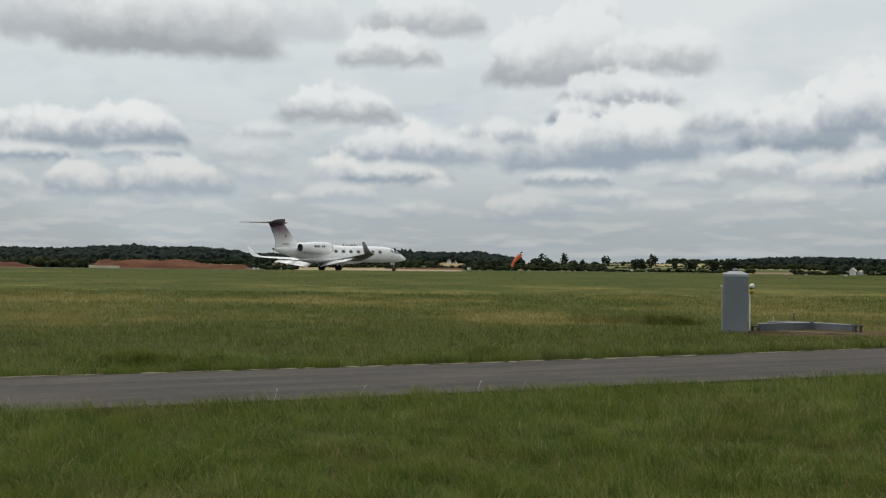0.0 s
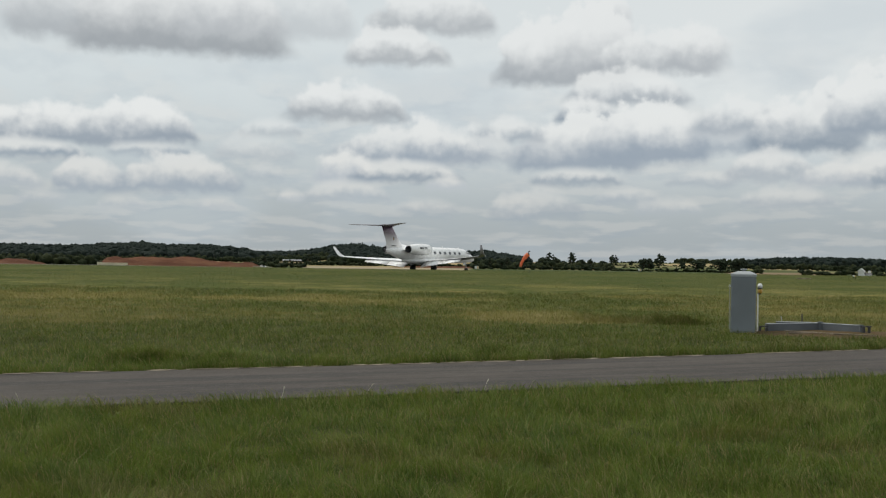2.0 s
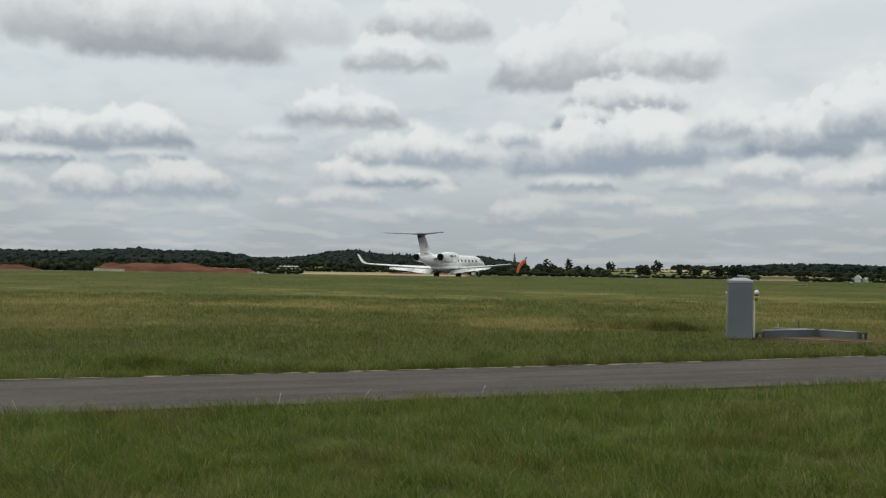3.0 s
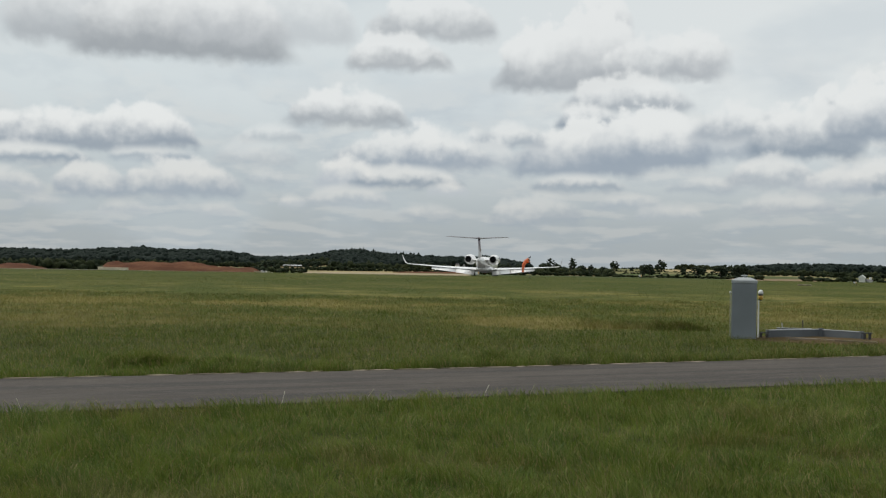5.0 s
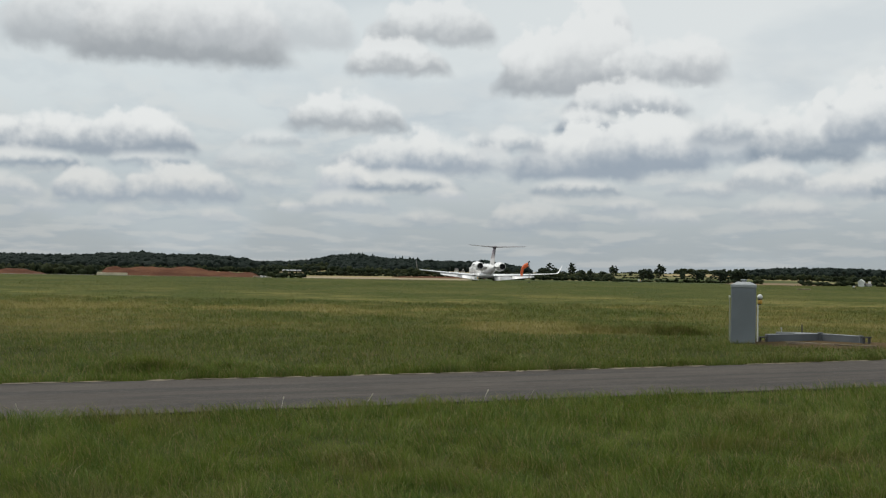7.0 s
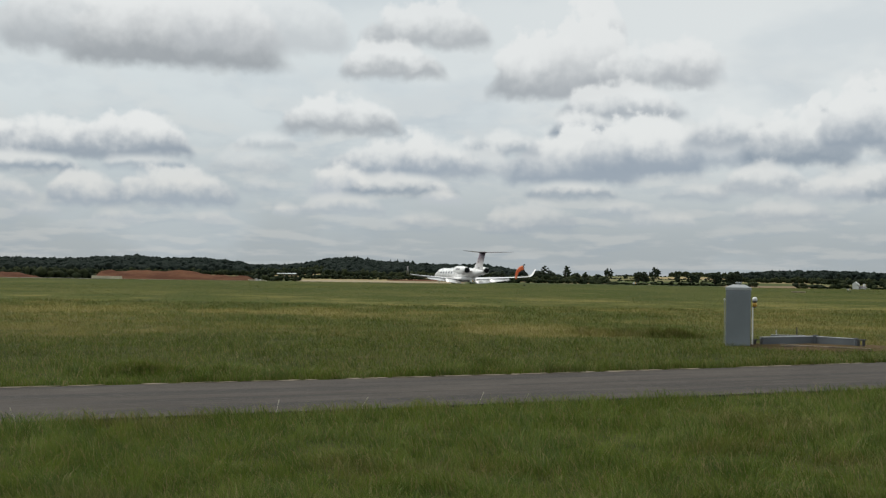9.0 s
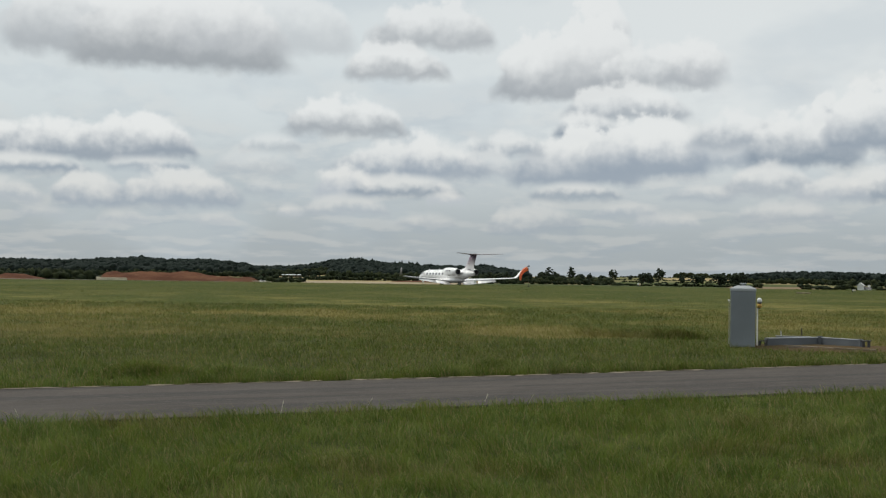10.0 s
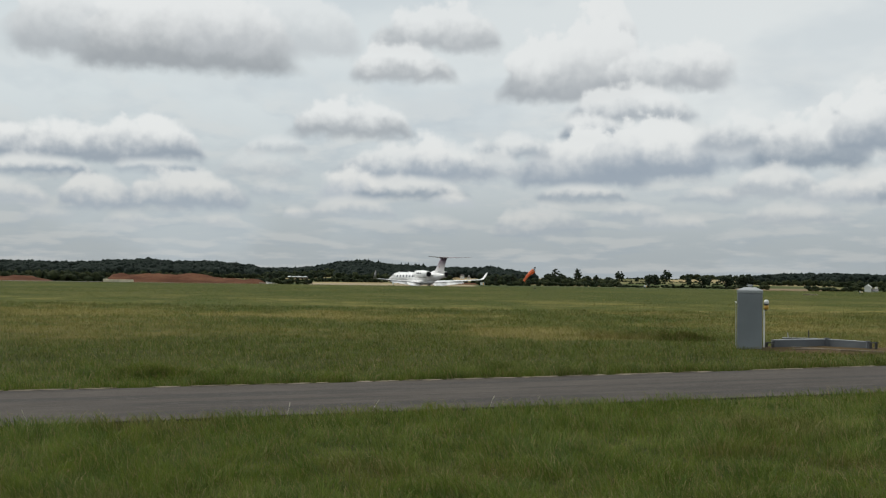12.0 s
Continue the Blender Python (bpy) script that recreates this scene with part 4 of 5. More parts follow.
def make_mound(name, az0, az1, d, profile, label):
    """A long heap of dug earth: profile gives its crest, (share of the length, height)."""
    n, m = 60, 14
    verts, faces = [], []
    for i in range(n + 1):
        s = i / n
        h = float(np.interp(s, [p[0] for p in profile], [p[1] for p in profile]))
        for j in range(m + 1):
            t = j / m * 2 - 1
            x, y = polar(az0 + (az1 - az0) * s, d + t * 22)
            k = max(0.0, 1 - abs(t)) ** 0.8
            z = ground_z(x, y) - 0.4 + (h + 0.4) * k * (1 + 0.14 * noise.noise((x * 0.18, y * 0.18, 1))) + 0.30 * k * noise.noise((x * 0.5, y * 0.5, 3))
            verts.append((x, y, z))
    for i in range(n):
        for j in range(m):
            a = i * (m + 1) + j
            faces.append((a, a + m + 1, a + m + 2, a + 1))
    tagged(mesh_object(name, verts, faces, M_RED_EARTH, smooth=True), label, "earth mound", "heaps of dug earth")


make_mound("earth_mound", -17.3, -8.9, 420, [(0, 0), (0.05, 1.9), (0.08, 3.6), (0.2, 3.8), (0.5, 4.15), (0.58, 3.9), (0.66, 2.7), (0.76, 2.5), (0.9, 2.3), (1, 0)],
           "long heap of dug red earth with a flat top")
make_mound("earth_mound", -24.5, -18.8, 420, [(0, 2.0), (0.4, 2.7), (0.75, 2.6), (0.88, 1.4), (1, 0)], "low heap of dug red earth at the field edge")
make_mound("earth_bank", -2.9, 1.6, 715, [(0, 0.2), (0.1, 0.6), (0.5, 1.0), (0.9, 0.9), (1, 0.2)], "long low bank of red-brown earth behind the stubble field")


def make_house(name, az, d, w, dp, h, roof, wall_m, roof_m, turn, label, category, lift=0.0, windows=2, chimney=True):
    x, y = polar(az, d)
    ob = thing(name, pose(x, y, ground_z(x, y) + lift, 0, 0, turn), label, category)
    part("wall", box(pose(0, 0, h / 2 - 0.5), w, dp, h + 1.0), wall_m, ob)
    e = 0.35
    rf = loft([[(-w / 2 - e, -dp / 2 - e, h - 0.1), (-w / 2 - e, dp / 2 + e, h - 0.1), (-w / 2 - e, 0, h + roof)], [(w / 2 + e, -dp / 2 - e, h - 0.1), (w / 2 + e, dp / 2 + e, h - 0.1), (w / 2 + e, 0, h + roof)]])
    r = part("roof", rf, roof_m, ob)
    if chimney:
        part("chimney", box(pose(w * 0.35, 0, h + roof), 0.7, 0.7, 1.6), wall_m, r)
    for i in range(windows):
        px = (i + 0.5) / windows * w - w / 2
        win = part("window", box(pose(px, -dp / 2 - 0.02, h * 0.55), w / windows * 0.28, 0.10, h * 0.24), M_GLASS, ob)
        part("sill", box(pose(px, -dp / 2 - 0.06, h * 0.55 - h * 0.17), w / windows * 0.42, 0.16, 0.12), M_WHITE_POST, win)
    return ob


def make_far_buildings():
    make_house("farmhouse", 19.56, 505, 2.0, 2.4, 1.75, 1.15, M_RENDER_WALL, M_RENDER_WALL, 62, "small white rendered farmhouse with a gable", "house", 0.45, 2, False)
    make_house("cottage", 19.84, 506, 2.2, 2.2, 1.20, 0.7, M_RENDER_WALL, M_ROOF, 5, "low white outbuilding beside the farmhouse", "house", -0.3, 2, True)
    for az, w in ((-8.12, 5.0), (-7.75, 5.2), (-7.38, 5.0)):
        make_house("barn", az, 1000, w, 7, 0.7, 0.5, M_BARK, M_PALE_ROOF, 0, "long low barn with a pale sheet roof", "barn", 1.6, 3, False)
    make_house("cottage", 0.30, 1180, 3.0, 3, 2.2, 1.5, M_RENDER_WALL, M_ROOF, 40, "white rendered cottage among trees", "house", 1.0, 2, False)
    make_house("cottage", 0.62, 1184, 2.8, 3, 1.7, 1.3, M_RENDER_WALL, M_ROOF, 75, "white rendered cottage among trees", "house", 0.0, 2)
    # pale slab stacked against the mound
    x, y = polar(-16.35, 392)
    sl = thing("concrete_blocks", pose(x, y, ground_z(x, y), 0, 0, 15), "row of pale concrete blocks below the earth heap", "concrete blocks")
    for i in range(6):
        part("block", box(pose(-4 + i * 1.6, 0, 0.85), 1.55, 1.2, 1.9 if i else 2.3, 0.06), M_CONCRETE, sl)


make_far_buildings()


def make_tipper(az, d, turn, size, label):
    """A small tipping truck: chassis, cab, sloping tub and wheels."""
    x, y = polar(az, d)
    t = thing("site_truck", pose(x, y, ground_z(x, y), 0, 0, turn), label, "truck", "site trucks")
    t.scale = (size, size, size)
    part("chassis", box(pose(0, 0, 0.62), 4.2, 0.9, 0.25, 0.03), M_DARK_METAL, t)
    cab = loft([[(a, b, z) for a, b in ((1.0, -0.9), (2.1, -0.9), (2.1, 0.9), (1.0, 0.9))] for z in (0.75, 1.45)] + [[(a, b, 2.2) for a, b in ((1.05, -0.8), (1.75, -0.8), (1.75, 0.8), (1.05, 0.8))]])
    c = part("cab", cab, M_RENDER_WALL, t, "pale painted cab")
    for s in (-1, 1):
        part("side_window", box(pose(1.42, s * 0.86, 1.78, s * 8, 0, 0), 0.5, 0.06, 0.5, 0.01), M_GLASS, c)
    part("windscreen", box(pose(1.95, 0, 1.8, 0, -25, 0), 0.06, 1.4, 0.55, 0.01), M_GLASS, c)
    tub = loft([[(a, b, z) for a, b in ((-2.2 - e, -0.8 - e), (0.8, -0.8 - e), (0.8, 0.8 + e), (-2.2 - e, 0.8 + e))] for z, e in ((0.85, -0.15), (1.75, 0.15))])
    part("tub", tub, M_CONCRETE, t, "dusty ochre tub")
    for wx in (-1.5, 1.5):
        for s in (-1, 1):
            w = turned([(-0.17, 0.25), (-0.17, 0.46), (0, 0.5), (0.17, 0.46), (0.17, 0.25)], 14, "y")
            bmesh.ops.translate(w, vec=(wx, s * 0.8, 0.48), verts=w.verts)
            part("wheel", w, M_RUBBER, t)


make_tipper(-9.45, 410, 20, 0.75, "small pale tipping truck parked below the red earth heap")
make_tipper(-9.02, 396, 160, 0.65, "dusty tipping truck on the grass below the heap")


def make_field_bits():
    """Marker boards, a slab and small fittings out in the grass."""
    for az, d, w, h, mat in ((19.25, 118, 0.32, 0.14, M_WHITE_POST), (1.30, 150, 0.5, 0.35, M_WHITE_POST), (9.3, 142, 0.4, 0.25, M_WHITE_POST), (-15.8, 250, 0.35, 0.5, M_WHITE_POST)):
        x, y = polar(az, d)
        b = thing("marker_board", pose(x, y, ground_z(x, y), 0, 0, -az), "small white marker board on short dark legs in grass", "marker board", "marker boards")
        part("board", box(pose(0, 0, h * 0.5 + 0.22), w, 0.04, h, 0.008), mat, b)
        part("stripe", box(pose(w * 0.28, -0.024, h * 0.5 + 0.22), w * 0.25, 0.012, h * 0.9, 0.003), M_AMBER, b, "amber stripe")
        for s in (-0.35, 0.35):
            part("leg", box(pose(s * w, 0, 0.12), 0.05, 0.05, 0.3, 0.005), M_BLACK, b)
    x, y = polar(17.0, 112)
    slab = thing("concrete_slab", pose(x, y, ground_z(x, y), 0, 0, -20), "pale concrete pit cover flush in the grass", "concrete slab")
    part("cover", box(pose(0, 0, 0.03), 1.2, 1.6, 0.14, 0.03), M_CHALK, slab)


make_field_bits()


# ---------------------------------------------------------------- trees and woods
def ico(sub):
    bm = bmesh.new()
    bmesh.ops.create_icosphere(bm, subdivisions=sub, radius=1)
    v = np.array([p.co for p in bm.verts])
    bm.verts.index_update()
    f = np.array([[p.index for p in q.verts] for q in bm.faces])
    bm.free()
    return v, f


ICO1, ICO2 = ico(1), ico(2)


def clump(rng, ball, rough=0.3):
    """A ragged lump of leaves."""
    v, f = ball
    k = 1 + rough * (rng.random(len(v)) - 0.5) * 2
    return v * k[:, None], f


def build_clumps(name, blobs, material, ball, seed, rough=0.32, parent=None):
    """Many ragged lumps, (centre, radii), as one mesh."""
    rng = np.random.default_rng(seed)
    vs, fs, base = [], [], 0
    for c, r in blobs:
        v, f = clump(rng, ball, rough)
        a = rng.random() * 6.28
        rot = np.array([[math.cos(a), -math.sin(a), 0], [math.sin(a), math.cos(a), 0], [0, 0, 1]])
        vs.append((v @ rot.T) * np.array(r) + np.array(c))
        fs.append(f + base)
        base += len(v)
    v, f = np.concatenate(vs), np.concatenate(fs)
    me = bpy.data.meshes.new(name)
    me.vertices.add(len(v))
    me.vertices.foreach_set("co", v.ravel())
    me.loops.add(f.size)
    me.loops.foreach_set("vertex_index", f.ravel().astype(np.int32))
    me.polygons.add(len(f))
    me.polygons.foreach_set("loop_start", np.arange(0, f.size, 3, dtype=np.int32))
    me.polygons.foreach_set("use_smooth", [True] * len(f))
    me.update(calc_edges=True)
    me.materials.append(material)
    ob = new(name, me)
    ob.parent = parent
    return ob


def make_tree(seed, tall=10.0, wide=7.0, label="dark green broadleaf tree on a field boundary"):
    rng = random.Random(seed)
    t = thing("tree", pose(0, 0, 0), label, "tree", "hedgerow trees")
    trunk = tube((0, 0, -0.5), (rng.uniform(-0.2, 0.2), 0, tall * 0.45), 0.38, 0.2, 8)
    for i in range(6):
        a, h = rng.uniform(0, 6.28), tall * rng.uniform(0.25, 0.5)
        l = wide * rng.uniform(0.25, 0.42)
        limb = tube((0, 0, h), (l * math.cos(a), l * math.sin(a), h + l * rng.uniform(0.5, 1.0)), 0.15, 0.04, 6)
        me = bpy.data.meshes.new("tmp")
        limb.to_mesh(me)
        limb.free()
        trunk.from_mesh(me)
        bpy.data.meshes.remove(me)
    part("trunk", trunk, M_BARK, t)
    blobs = []
    lobes = [(rng.uniform(0, 6.28), rng.uniform(0.35, 0.8), rng.uniform(0.1, 0.42)) for _ in range(7)]
    for i in range(120):
        a, hh, out = rng.choice(lobes)
        a += rng.gauss(0, 0.5)
        hh = min(0.97, max(0.2, hh + rng.gauss(0, 0.14)))
        bulge = math.sqrt(max(0.05, 1 - ((hh - 0.55) / 0.5) ** 2))
        rr = wide * (out + rng.gauss(0, 0.07)) * bulge
        s = rng.uniform(0.35, 0.95)
        blobs.append(((rr * math.cos(a), rr * math.sin(a), tall * hh), (s * 1.2, s * 1.2, s * 0.9)))
    build_clumps("crown", blobs, M_CROWN, ICO1, seed, 0.45, t)
    return t


def make_trees():
    protos = [make_tree(i, tall, wide) for i, (tall, wide) in enumerate(((12, 10), (9, 8.5), (14, 10), (8, 10)))]
    used = [False] * len(protos)
    rnd = random.Random(5)
    east = [  # bearing, distance, which, size
        (4.6, 800, 3, 1.0), (4.95, 830, 2, 0.85), (5.25, 840, 3, 0.9), (5.95, 900, 2, 0.95), (6.45, 800, 3, 0.85), (6.9, 850, 1, 0.9), (7.5, 780, 3, 0.8),
        (8.05, 1150, 0, 1.05), (8.9, 1180, 1, 0.7), (9.5, 720, 3, 1.0), (9.75, 740, 1, 1.0), (10.25, 1000, 0, 1.25), (11.3, 820, 1, 0.8), (12.0, 780, 3, 0.9),
        (12.35, 790, 1, 0.85), (13.1, 700, 3, 1.0), (13.35, 720, 1, 0.95), (13.95, 640, 3, 1.05), (14.2, 640, 1, 0.95), (5.6, 760, 3, 0.7)]
    west = [(-9.2, 760, 1, 0.8), (-8.9, 800, 3, 0.9), (-7.1, 820, 1, 0.95), (-6.7, 830, 3, 0.9), (1.9, 760, 1, 0.85), (2.5, 720, 3, 0.9), (2.8, 800, 1, 0.9), (3.35, 860, 1, 0.8)]
    for az, d, k, s in east + west:
        x, y = polar(az, d)
        m = pose(x, y, ground_z(x, y) - 0.1, 0, 0, rnd.uniform(0, 360))
        t = protos[k]
        if used[k]:
            t = copy_thing(protos[k], m)
        else:
            used[k] = True
            t.matrix_basis = m
        t.scale = (s * 0.92, s * 0.92, s * rnd.uniform(0.80, 0.92))


def make_woods():
    """Woods on the far slopes, hedges below them."""
    rnd = random.Random(11)
    blobs, spires = [], []
    for _ in range(6500):
        az = rnd.uniform(-26, 26)
        if not wooded(az):
            continue
        d = RIDGE - 700 * rnd.random() ** 1.3
        if az > 14 and d < 1180 or (-9.6 < az < -5.9 and d < 1250) or (-0.3 < az < 1.2 and d < 1200):
            continue
        x, y = polar(az, d)
        h = rnd.uniform(8.5, 13.0) * (0.75 + 0.25 * (d - 1000) / 700)
        r = rnd.uniform(3.4, 6.6)
        z = ground_z(x, y)
        blobs.append(((x, y, z + h * 0.45), (r * 1.1, r * 1.1, h * 0.45)))
        q = rnd.uniform(0.35, 0.62)
        blobs.append(((x + rnd.uniform(-0.7, 0.7) * r, y - rnd.uniform(0.1, 0.6) * r, z + h * rnd.uniform(0.55, 0.8)), (r * q, r * q, r * q * 0.75)))
        if -5.9 < az < -1.5 and d > 1450 and rnd.random() < 0.16:
            spires.append(((x, y, z + h * 0.72), (r * 0.33, r * 0.33, h * rnd.uniform(0.36, 0.50))))
    ob = build_clumps("woodland", blobs, M_WOOD_FAR, ICO1, 21, 0.20)
    tagged(ob, "dense dark green woodland on the far slopes", "woodland", kind="stuff")
    ob = build_clumps("conifers", spires, M_CONIFER, ICO1, 22, 0.25)
    tagged(ob, "pointed dark conifers standing above the woodland", "conifers", kind="stuff")
    # hedges
    hed = []

    def hedge(a0, a1, d0, d1, h, gap=0.12):
        n = int(abs(a1 - a0) * d0 / 57.3 / 0.8)
        for i in range(n):
            s = (i + rnd.random()) / n
            if rnd.random() < gap:
                continue
            x, y = polar(a0 + (a1 - a0) * s, d0 + (d1 - d0) * s + rnd.uniform(-2, 2))
            k = h * rnd.uniform(0.6, 1.3)
            hed.append(((x, y, ground_z(x, y) + k * rnd.uniform(0.2, 0.6)), (rnd.uniform(0.8, 1.9) * max(1.0, h / 3.2), rnd.uniform(0.8, 1.9), k * rnd.uniform(0.28, 0.42))))

    hedge(-26, -9, 900, 980, 5.0, 0.05)
    hedge(-9.5, 3, 765, 770, 3.2)
    hedge(-9.8, -5.4, 1150, 1150, 6.0, 0.02)
    hedge(-9.8, -5.4, 1250, 1250, 7.0, 0.02)
    hedge(-6, -0.3, 1000, 980, 6.0, 0.05)
    hedge(1.2, 3, 980, 960, 6.0, 0.05)
    hedge(1.0, 8.2, 640, 660, 3.2)
    hedge(3, 8.0, 760, 740, 4.6, 0.1)
    hedge(8, 14.6, 640, 620, 1.9, 0.1)
    hedge(8, 14, 900, 930, 1.5, 0.45)
    hedge(7.5, 14, 1200, 1150, 1.6, 0.45)
    hedge(8, 14, 1500, 1460, 2.6, 0.35)
    hedge(-26, -16.8, 470, 490, 4.2, 0.02)
    hedge(-9.8, -7.2, 480, 520, 3.0, 0.1)
    hedge(14.2, 15.2, 560, 560, 2.6, 0.1)
    hedge(16.8, 26, 540, 520, 2.6, 0.08)
    hedge(14, 26, 980, 1000, 5.0, 0.1)
    hedge(17.5, 26, 860, 840, 4.0, 0.15)
    hedge(11, 14, 1690, 1690, 7.5, 0.0)
    ob = build_clumps("hedgerow", hed, M_HEDGE, ICO1, 23, 0.35)
    tagged(ob, "dark overgrown hedgerows between far fields", "hedge", kind="stuff")


make_trees()
make_woods()


# ---------------------------------------------------------------- grass
def value_noise(x, y, size, seed):
    """Smooth random patches of that size, 0 to 1, over arrays of places."""
    table = np.random.default_rng(seed).random((64, 64))
    u, v = x / size, y / size
    i, j = np.floor(u).astype(int), np.floor(v).astype(int)
    fu, fv = u - i, v - j
    fu, fv = fu * fu * (3 - 2 * fu), fv * fv * (3 - 2 * fv)
    g = lambda p, q: table[p % 64, q % 64]
    return (g(i, j) * (1 - fu) + g(i + 1, j) * fu) * (1 - fv) + (g(i, j + 1) * (1 - fu) + g(i + 1, j + 1) * fu) * fv


def make_blades(name, count, area, lo, hi, width, seed, label, grow=32.0):
    """Bent blades of grass in tufts over an area."""
    rng = np.random.default_rng(seed)
    x, y = area(rng, count)
    tuft = 0.40 * value_noise(x, y, 0.42, 3) + 0.35 * value_noise(x + 7, y, 0.20, 4) + 0.25 * value_noise(x, y + 3, 0.09, 8)
    patch = value_noise(x, y, 1.4, 5)
    keep = rng.random(len(x)) < 0.25 + 1.5 * np.clip(tuft - 0.2, 0, 1)
    x, y, tuft, patch = x[keep], y[keep], tuft[keep], patch[keep]
    n = len(x)
    d = np.hypot(x, y)
    z = np.interp(d, [k[0] for k in LAND], [k[1] for k in LAND]) - 0.01
    h = (lo + (hi - lo) * rng.random(n) ** 2.0) * (0.15 + 1.25 * tuft + 0.45 * patch)
    a = rng.random(n) * 2 * np.pi
    lean = h * (0.25 + 0.95 * rng.random(n))
    la = 6.28 * value_noise(x, y, 0.45, 6) + rng.normal(0.0, 1.1, n)
    w = width * (0.6 + 0.8 * rng.random(n)) * (0.75 + d / grow)
    ax, ay, lx, ly = np.cos(a) * w / 2, np.sin(a) * w / 2, np.cos(la) * lean, np.sin(la) * lean
    p = np.stack([
        np.stack([x - ax, y - ay, z], 1), np.stack([x + ax, y + ay, z], 1),
        np.stack([x - ax * 0.8 + lx * 0.35, y - ay * 0.8 + ly * 0.35, z + h * 0.65], 1), np.stack([x + ax * 0.8 + lx * 0.35, y + ay * 0.8 + ly * 0.35, z + h * 0.65], 1),
        np.stack([x + lx, y + ly, z + h * 0.95], 1)], 1).reshape(-1, 3)
    idx = np.arange(n)[:, None] * 5
    quads = idx + np.array([[0, 1, 3, 2]])
    tris = idx + np.array([[2, 3, 4]])
    me = bpy.data.meshes.new(name)
    me.vertices.add(len(p))
    me.vertices.foreach_set("co", p.ravel())
    loops = np.concatenate([quads.ravel(), tris.ravel()]).astype(np.int32)
    me.loops.add(len(loops))
    me.loops.foreach_set("vertex_index", loops)
    me.polygons.add(2 * n)
    me.polygons.foreach_set("loop_start", np.concatenate([np.arange(n) * 4, 4 * n + np.arange(n) * 3]).astype(np.int32))
    me.update(calc_edges=True)
    me.materials.append(M_BLADE)
    tagged(new(name, me), label, "grass", kind="stuff")


def wedge(rng, n, y0, y1, power=1.0, spread=0.45):
    y = y0 + (y1 - y0) * rng.random(n) ** power
    x = (rng.random(n) * 2 - 1) * (y * spread + 1.0)
    return x, y


def verge_area(rng, n):
    x, y = wedge(rng, n, 6.5, 22, 1.3)
    keep = y < 14.35 + 0.48 * x + 0.04 - 0.10 * rng.random(n)
    return x[keep], y[keep]


def clear(x, y):
    cab = (np.abs(x - 7.41) < 0.42) & (np.abs(y - 29.25) < 0.36)
    dirt = ((x - 9.6) / 2.5) ** 2 + ((y - 29.3) / 1.8) ** 2 < 0.85
    bare = ((x - 6.9) / 0.8) ** 2 + ((y - 34.0) / 0.9) ** 2 < 0.8
    return ~(cab | dirt | bare)


def field_area(rng, n):
    x, y = wedge(rng, n, 13, 60, 1.5)
    keep = (y > 18.66 + 0.5 * x + 0.0045 * x * x + 0.02 + 0.1 * rng.random(n)) & clear(x, y)
    return x[keep], y[keep]


def fringe_area(rng, n):
    x = rng.random(n) * 32 - 12
    y = 18.66 + 0.5 * x + 0.0045 * x * x + 0.03 + 0.75 * rng.random(n) ** 1.8
    keep = rng.random(n) < 0.25 + value_noise(x, y, 0.9, 12)
    return x[keep], y[keep]


def clump_area(rng, n):
    spots = np.array([(5.0, 34.4, 0.55), (5.7, 34.3, 0.45), (6.6, 33.2, 0.3), (-4.7, 18.3, 0.45), (-3.4, 18.2, 0.3), (1.3, 20.6, 0.4)])
    k = spots[rng.integers(0, len(spots), n)]
    x, y = k[:, 0] + rng.normal(0, 1, n) * k[:, 2], k[:, 1] + rng.normal(0, 1, n) * k[:, 2] * 0.6
    keep = y > 18.72 + 0.5 * x + 0.0045 * x * x
    return x[keep], y[keep]


def far_area(rng, n):
    x, y = wedge(rng, n, 26, 146, 1.6, 0.42)
    keep = y > 22 + 0.5 * x
    return x[keep], y[keep]


make_blades("verge_grass", 540000, verge_area, 0.04, 0.18, 0.0044, 31, "long green verge grass with dry stems")
make_blades("field_grass", 420000, field_area, 0.04, 0.17, 0.0050, 32, "rough tussocky green and straw coloured grass")
make_blades("track_fringe_grass", 60000, fringe_area, 0.07, 0.24, 0.0046, 34, "taller dark green grass fringing the asphalt")
make_blades("weed_clumps", 42000, clump_area, 0.10, 0.26, 0.0075, 35, "dark green weedy clumps in the rough grass")
make_blades("far_grass", 200000, far_area, 0.02, 0.075, 0.0065, 33, "rough grass of the open airfield")


def make_stems():
    """Tall dry seed stems that stand out of the verge."""
    rnd = random.Random(77)
    spots = [(-1.02, 13.75, 0.19), (-1.93, 13.3, 0.17), (-4.45, 12.1, 0.18), (0.42, 14.5, 0.18), (1.0, 14.7, 0.17)]
    protos = None
    for i, (x, y, h) in enumerate(spots):
        if y > near_edge(x) - 0.05:
            y = near_edge(x) - 0.15
        if protos is None:
            t = thing("seed_stem", pose(x, y, 0), "tall dry grass stem with a pale seed head", "grass stem", "dry seed stems")
            part("stalk", tube((0, 0, -0.02), (0.10, 0, 0.8), 0.0024, 0.002, 5), M_STRAW, t)
            part("seed_head", loft([[(0.10 + s * 0.025 + r * math.cos(a), r * math.sin(a), 0.78 + s * 0.22) for a in [2 * math.pi * j / 6 for j in range(6)]] for s, r in ((0, 0.003), (0.3, 0.006), (0.7, 0.005), (1, 0.002))]), M_STRAW, t)
            protos = t
        else:
            t = copy_thing(protos, pose(x, y, 0, rnd.uniform(-8, 8), rnd.uniform(-8, 8), rnd.uniform(0, 360)))
        t.scale = (1, 1, h)
        t.rotation_mode = "XYZ"


make_stems()


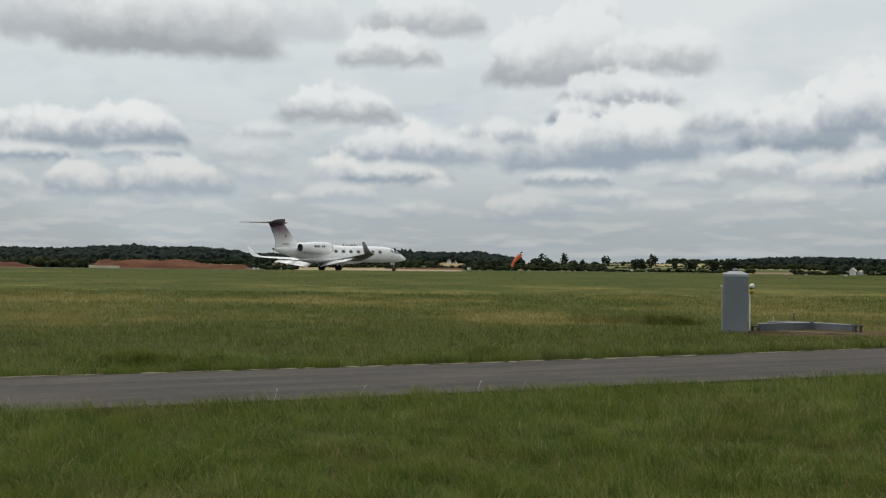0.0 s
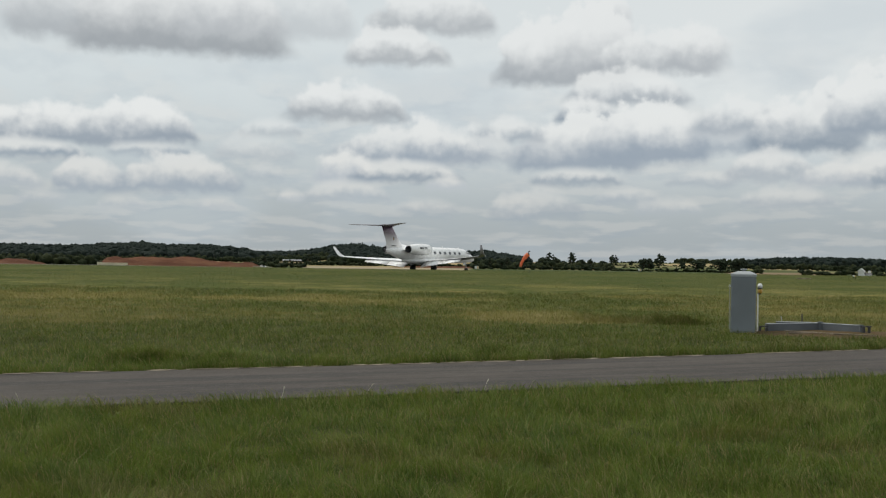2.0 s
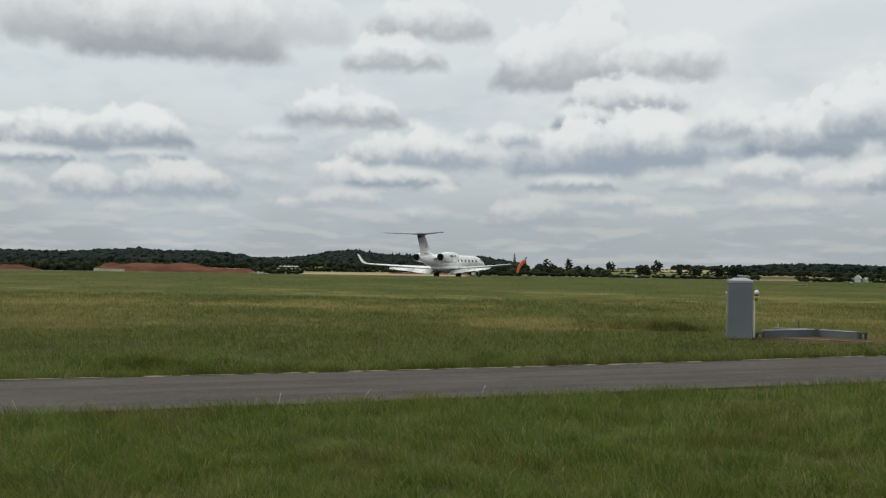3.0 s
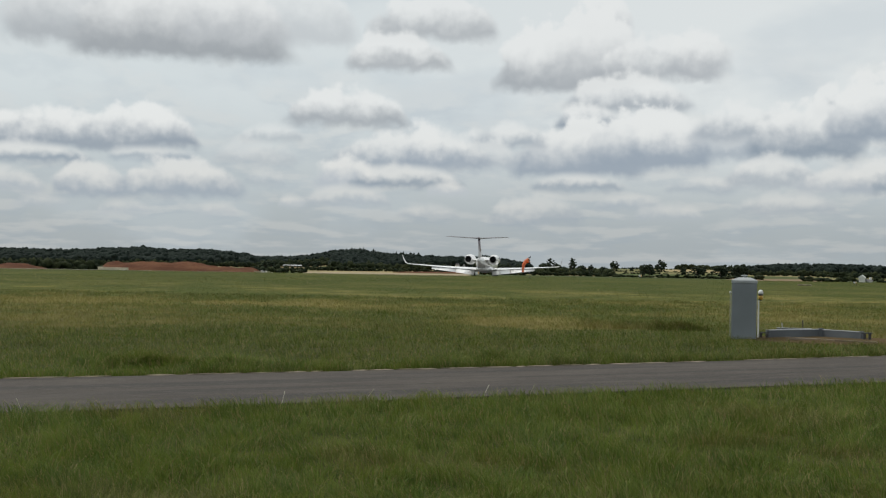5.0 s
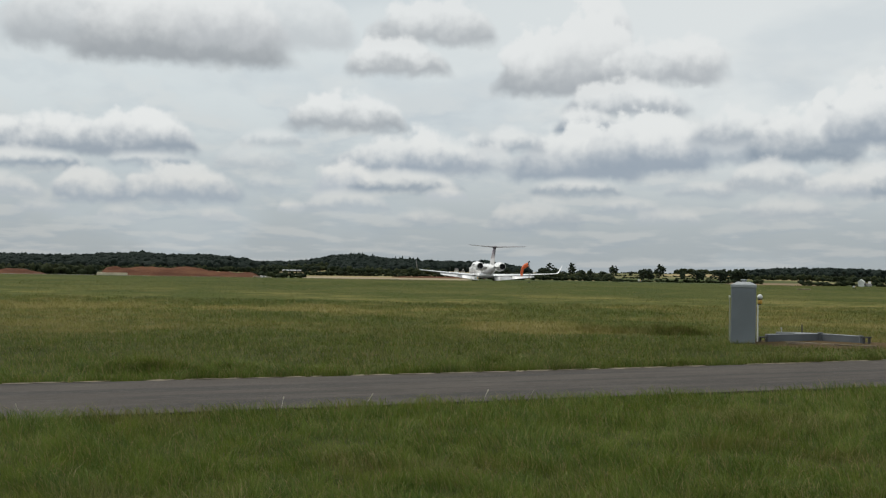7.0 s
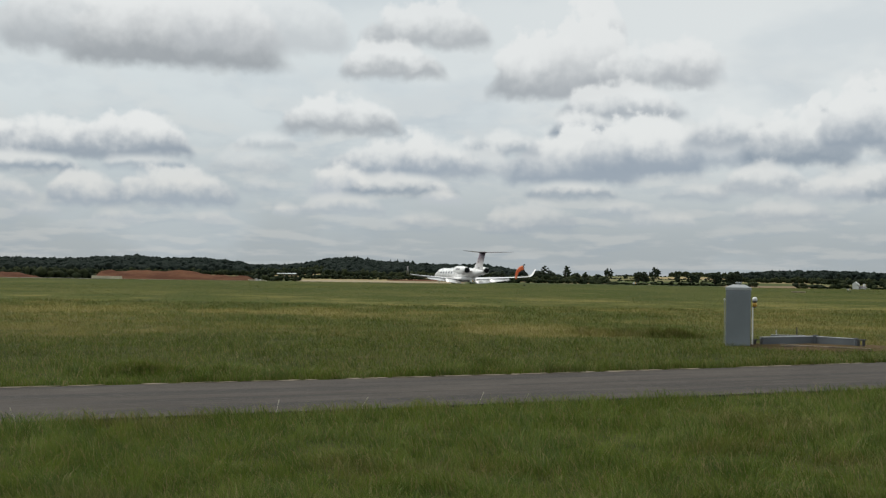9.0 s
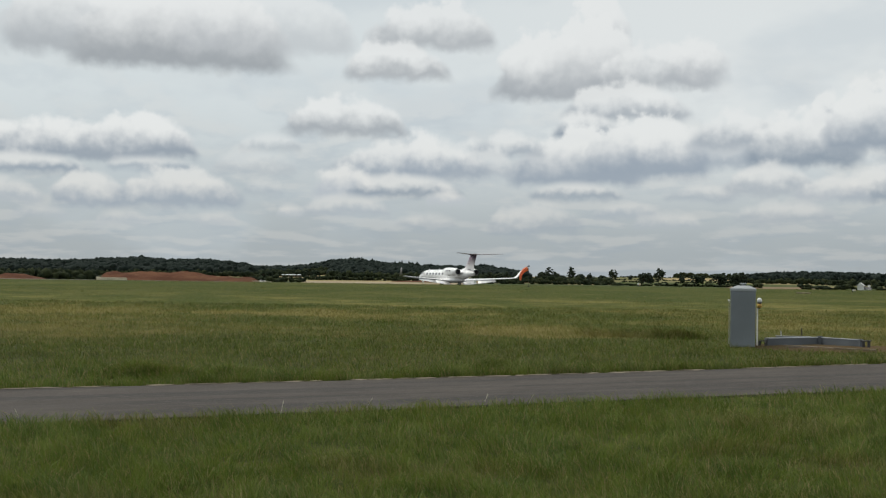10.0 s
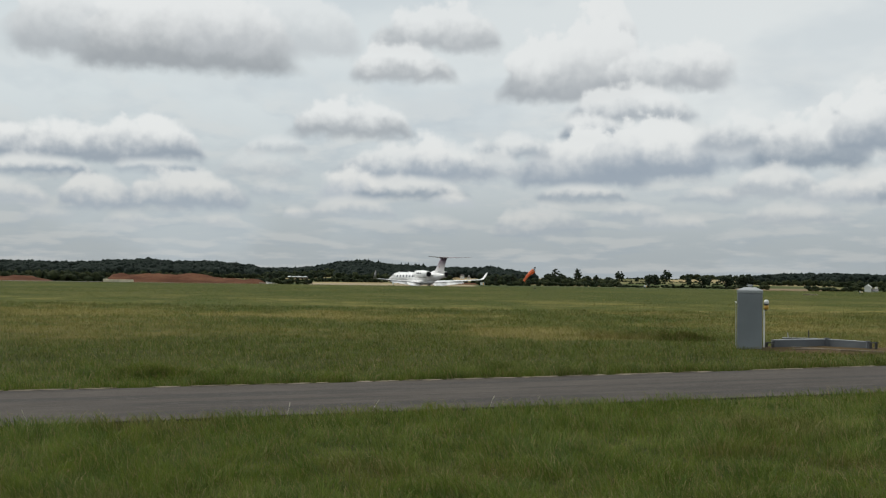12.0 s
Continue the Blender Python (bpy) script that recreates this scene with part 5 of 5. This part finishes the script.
# ---------------------------------------------------------------- what moves
JET_ROWS = [  # seconds, x, y, heading, bank of the main gear's middle on the ground
    (0.0, -18.00, 184.33, 42.9, -0.8), (1.0, -10.64, 190.96, 47.9, -0.9), (2.5, -2.15, 201.91, 60.1, -0.5), (3.2, 0.85, 207.37, 65.2, -0.4),
    (4.8, 6.22, 221.85, 79.9, 0.3), (5.5, 7.03, 227.94, 85.9, 0.4), (7.2, 7.00, 244.40, 100.5, 0.9), (8.8, 4.43, 254.95, 111.7, 0.3),
    (9.5, 2.04, 260.03, 116.5, 0.6), (10.7, -2.55, 266.88, 120.2, 0.0), (12.0, -8.40, 275.90, 122.1, 0.0)]


def jet_place(t):
    ts = np.array([r[0] for r in JET_ROWS])
    out = []
    for c in range(1, 5):
        vs = np.array([r[c] for r in JET_ROWS])
        sl = np.gradient(vs, ts)
        i = int(min(max(np.searchsorted(ts, t) - 1, 0), len(ts) - 2))
        h = ts[i + 1] - ts[i]
        s = (t - ts[i]) / h
        out.append((2 * s ** 3 - 3 * s * s + 1) * vs[i] + (s ** 3 - 2 * s * s + s) * h * sl[i] + (-2 * s ** 3 + 3 * s * s) * vs[i + 1] + (s ** 3 - s * s) * h * sl[i + 1])
    return out


def jet_pose(t):
    x, y, turn, bank = jet_place(t)
    z = 0.842 - 0.01133 * (y - 180.4)
    return pose(x, y, z, bank, 0, turn)


def motions():
    walk(JET, [(t * 0.25, jet_pose(t * 0.25)) for t in range(49)])
    # wheels roll with the ground covered
    steps = 180
    way = [0.0]
    for i in range(steps):
        a, b = jet_place(i * 12.0 / steps), jet_place((i + 1) * 12.0 / steps)
        way.append(way[-1] + math.hypot(b[0] - a[0], b[1] - a[1]))
    for hub, x, y, r in JET_WHEELS:
        walk(hub, [(i * 12.0 / steps, Matrix.Translation((x, y, r)) @ Matrix.Rotation(way[i] / 0.46, 4, "Y")) for i in range(steps + 1)])
    # the sock swings and droops by turns
    droop = [(0, 38, 9), (1, 40, 9), (2.5, 43, 11), (3.2, 38, 15), (4.8, 28, 25), (5.5, 27, 26), (7.2, 26, 26), (8.8, 25, 26), (9.5, 26, 25), (10.5, 27, 19), (11, 22, 19), (12, 38, 6)]
    rows = [[] for _ in SOCK_PIECES]
    for k in range(49):
        t = k * 0.25
        first = float(np.interp(t, [d[0] for d in droop], [d[1] for d in droop])) + 2.0 * math.sin(t * 4.1)
        bend = float(np.interp(t, [d[0] for d in droop], [d[2] for d in droop])) + 1.2 * math.sin(t * 5.3 + 1)
        p, a = Vector((-0.10, 0, SOCK_TOP)), first
        for i, (ob, l) in enumerate(SOCK_PIECES):
            rows[i].append((t, Matrix.Translation(p) @ Matrix.Rotation(radians(-a), 4, "Y")))
            p = p + Vector((-math.cos(radians(a)) * l, 0, -math.sin(radians(a)) * l))
            a = min(88, a + bend)
    for (ob, l), r in zip(SOCK_PIECES, rows):
        walk(ob, r)


motions()
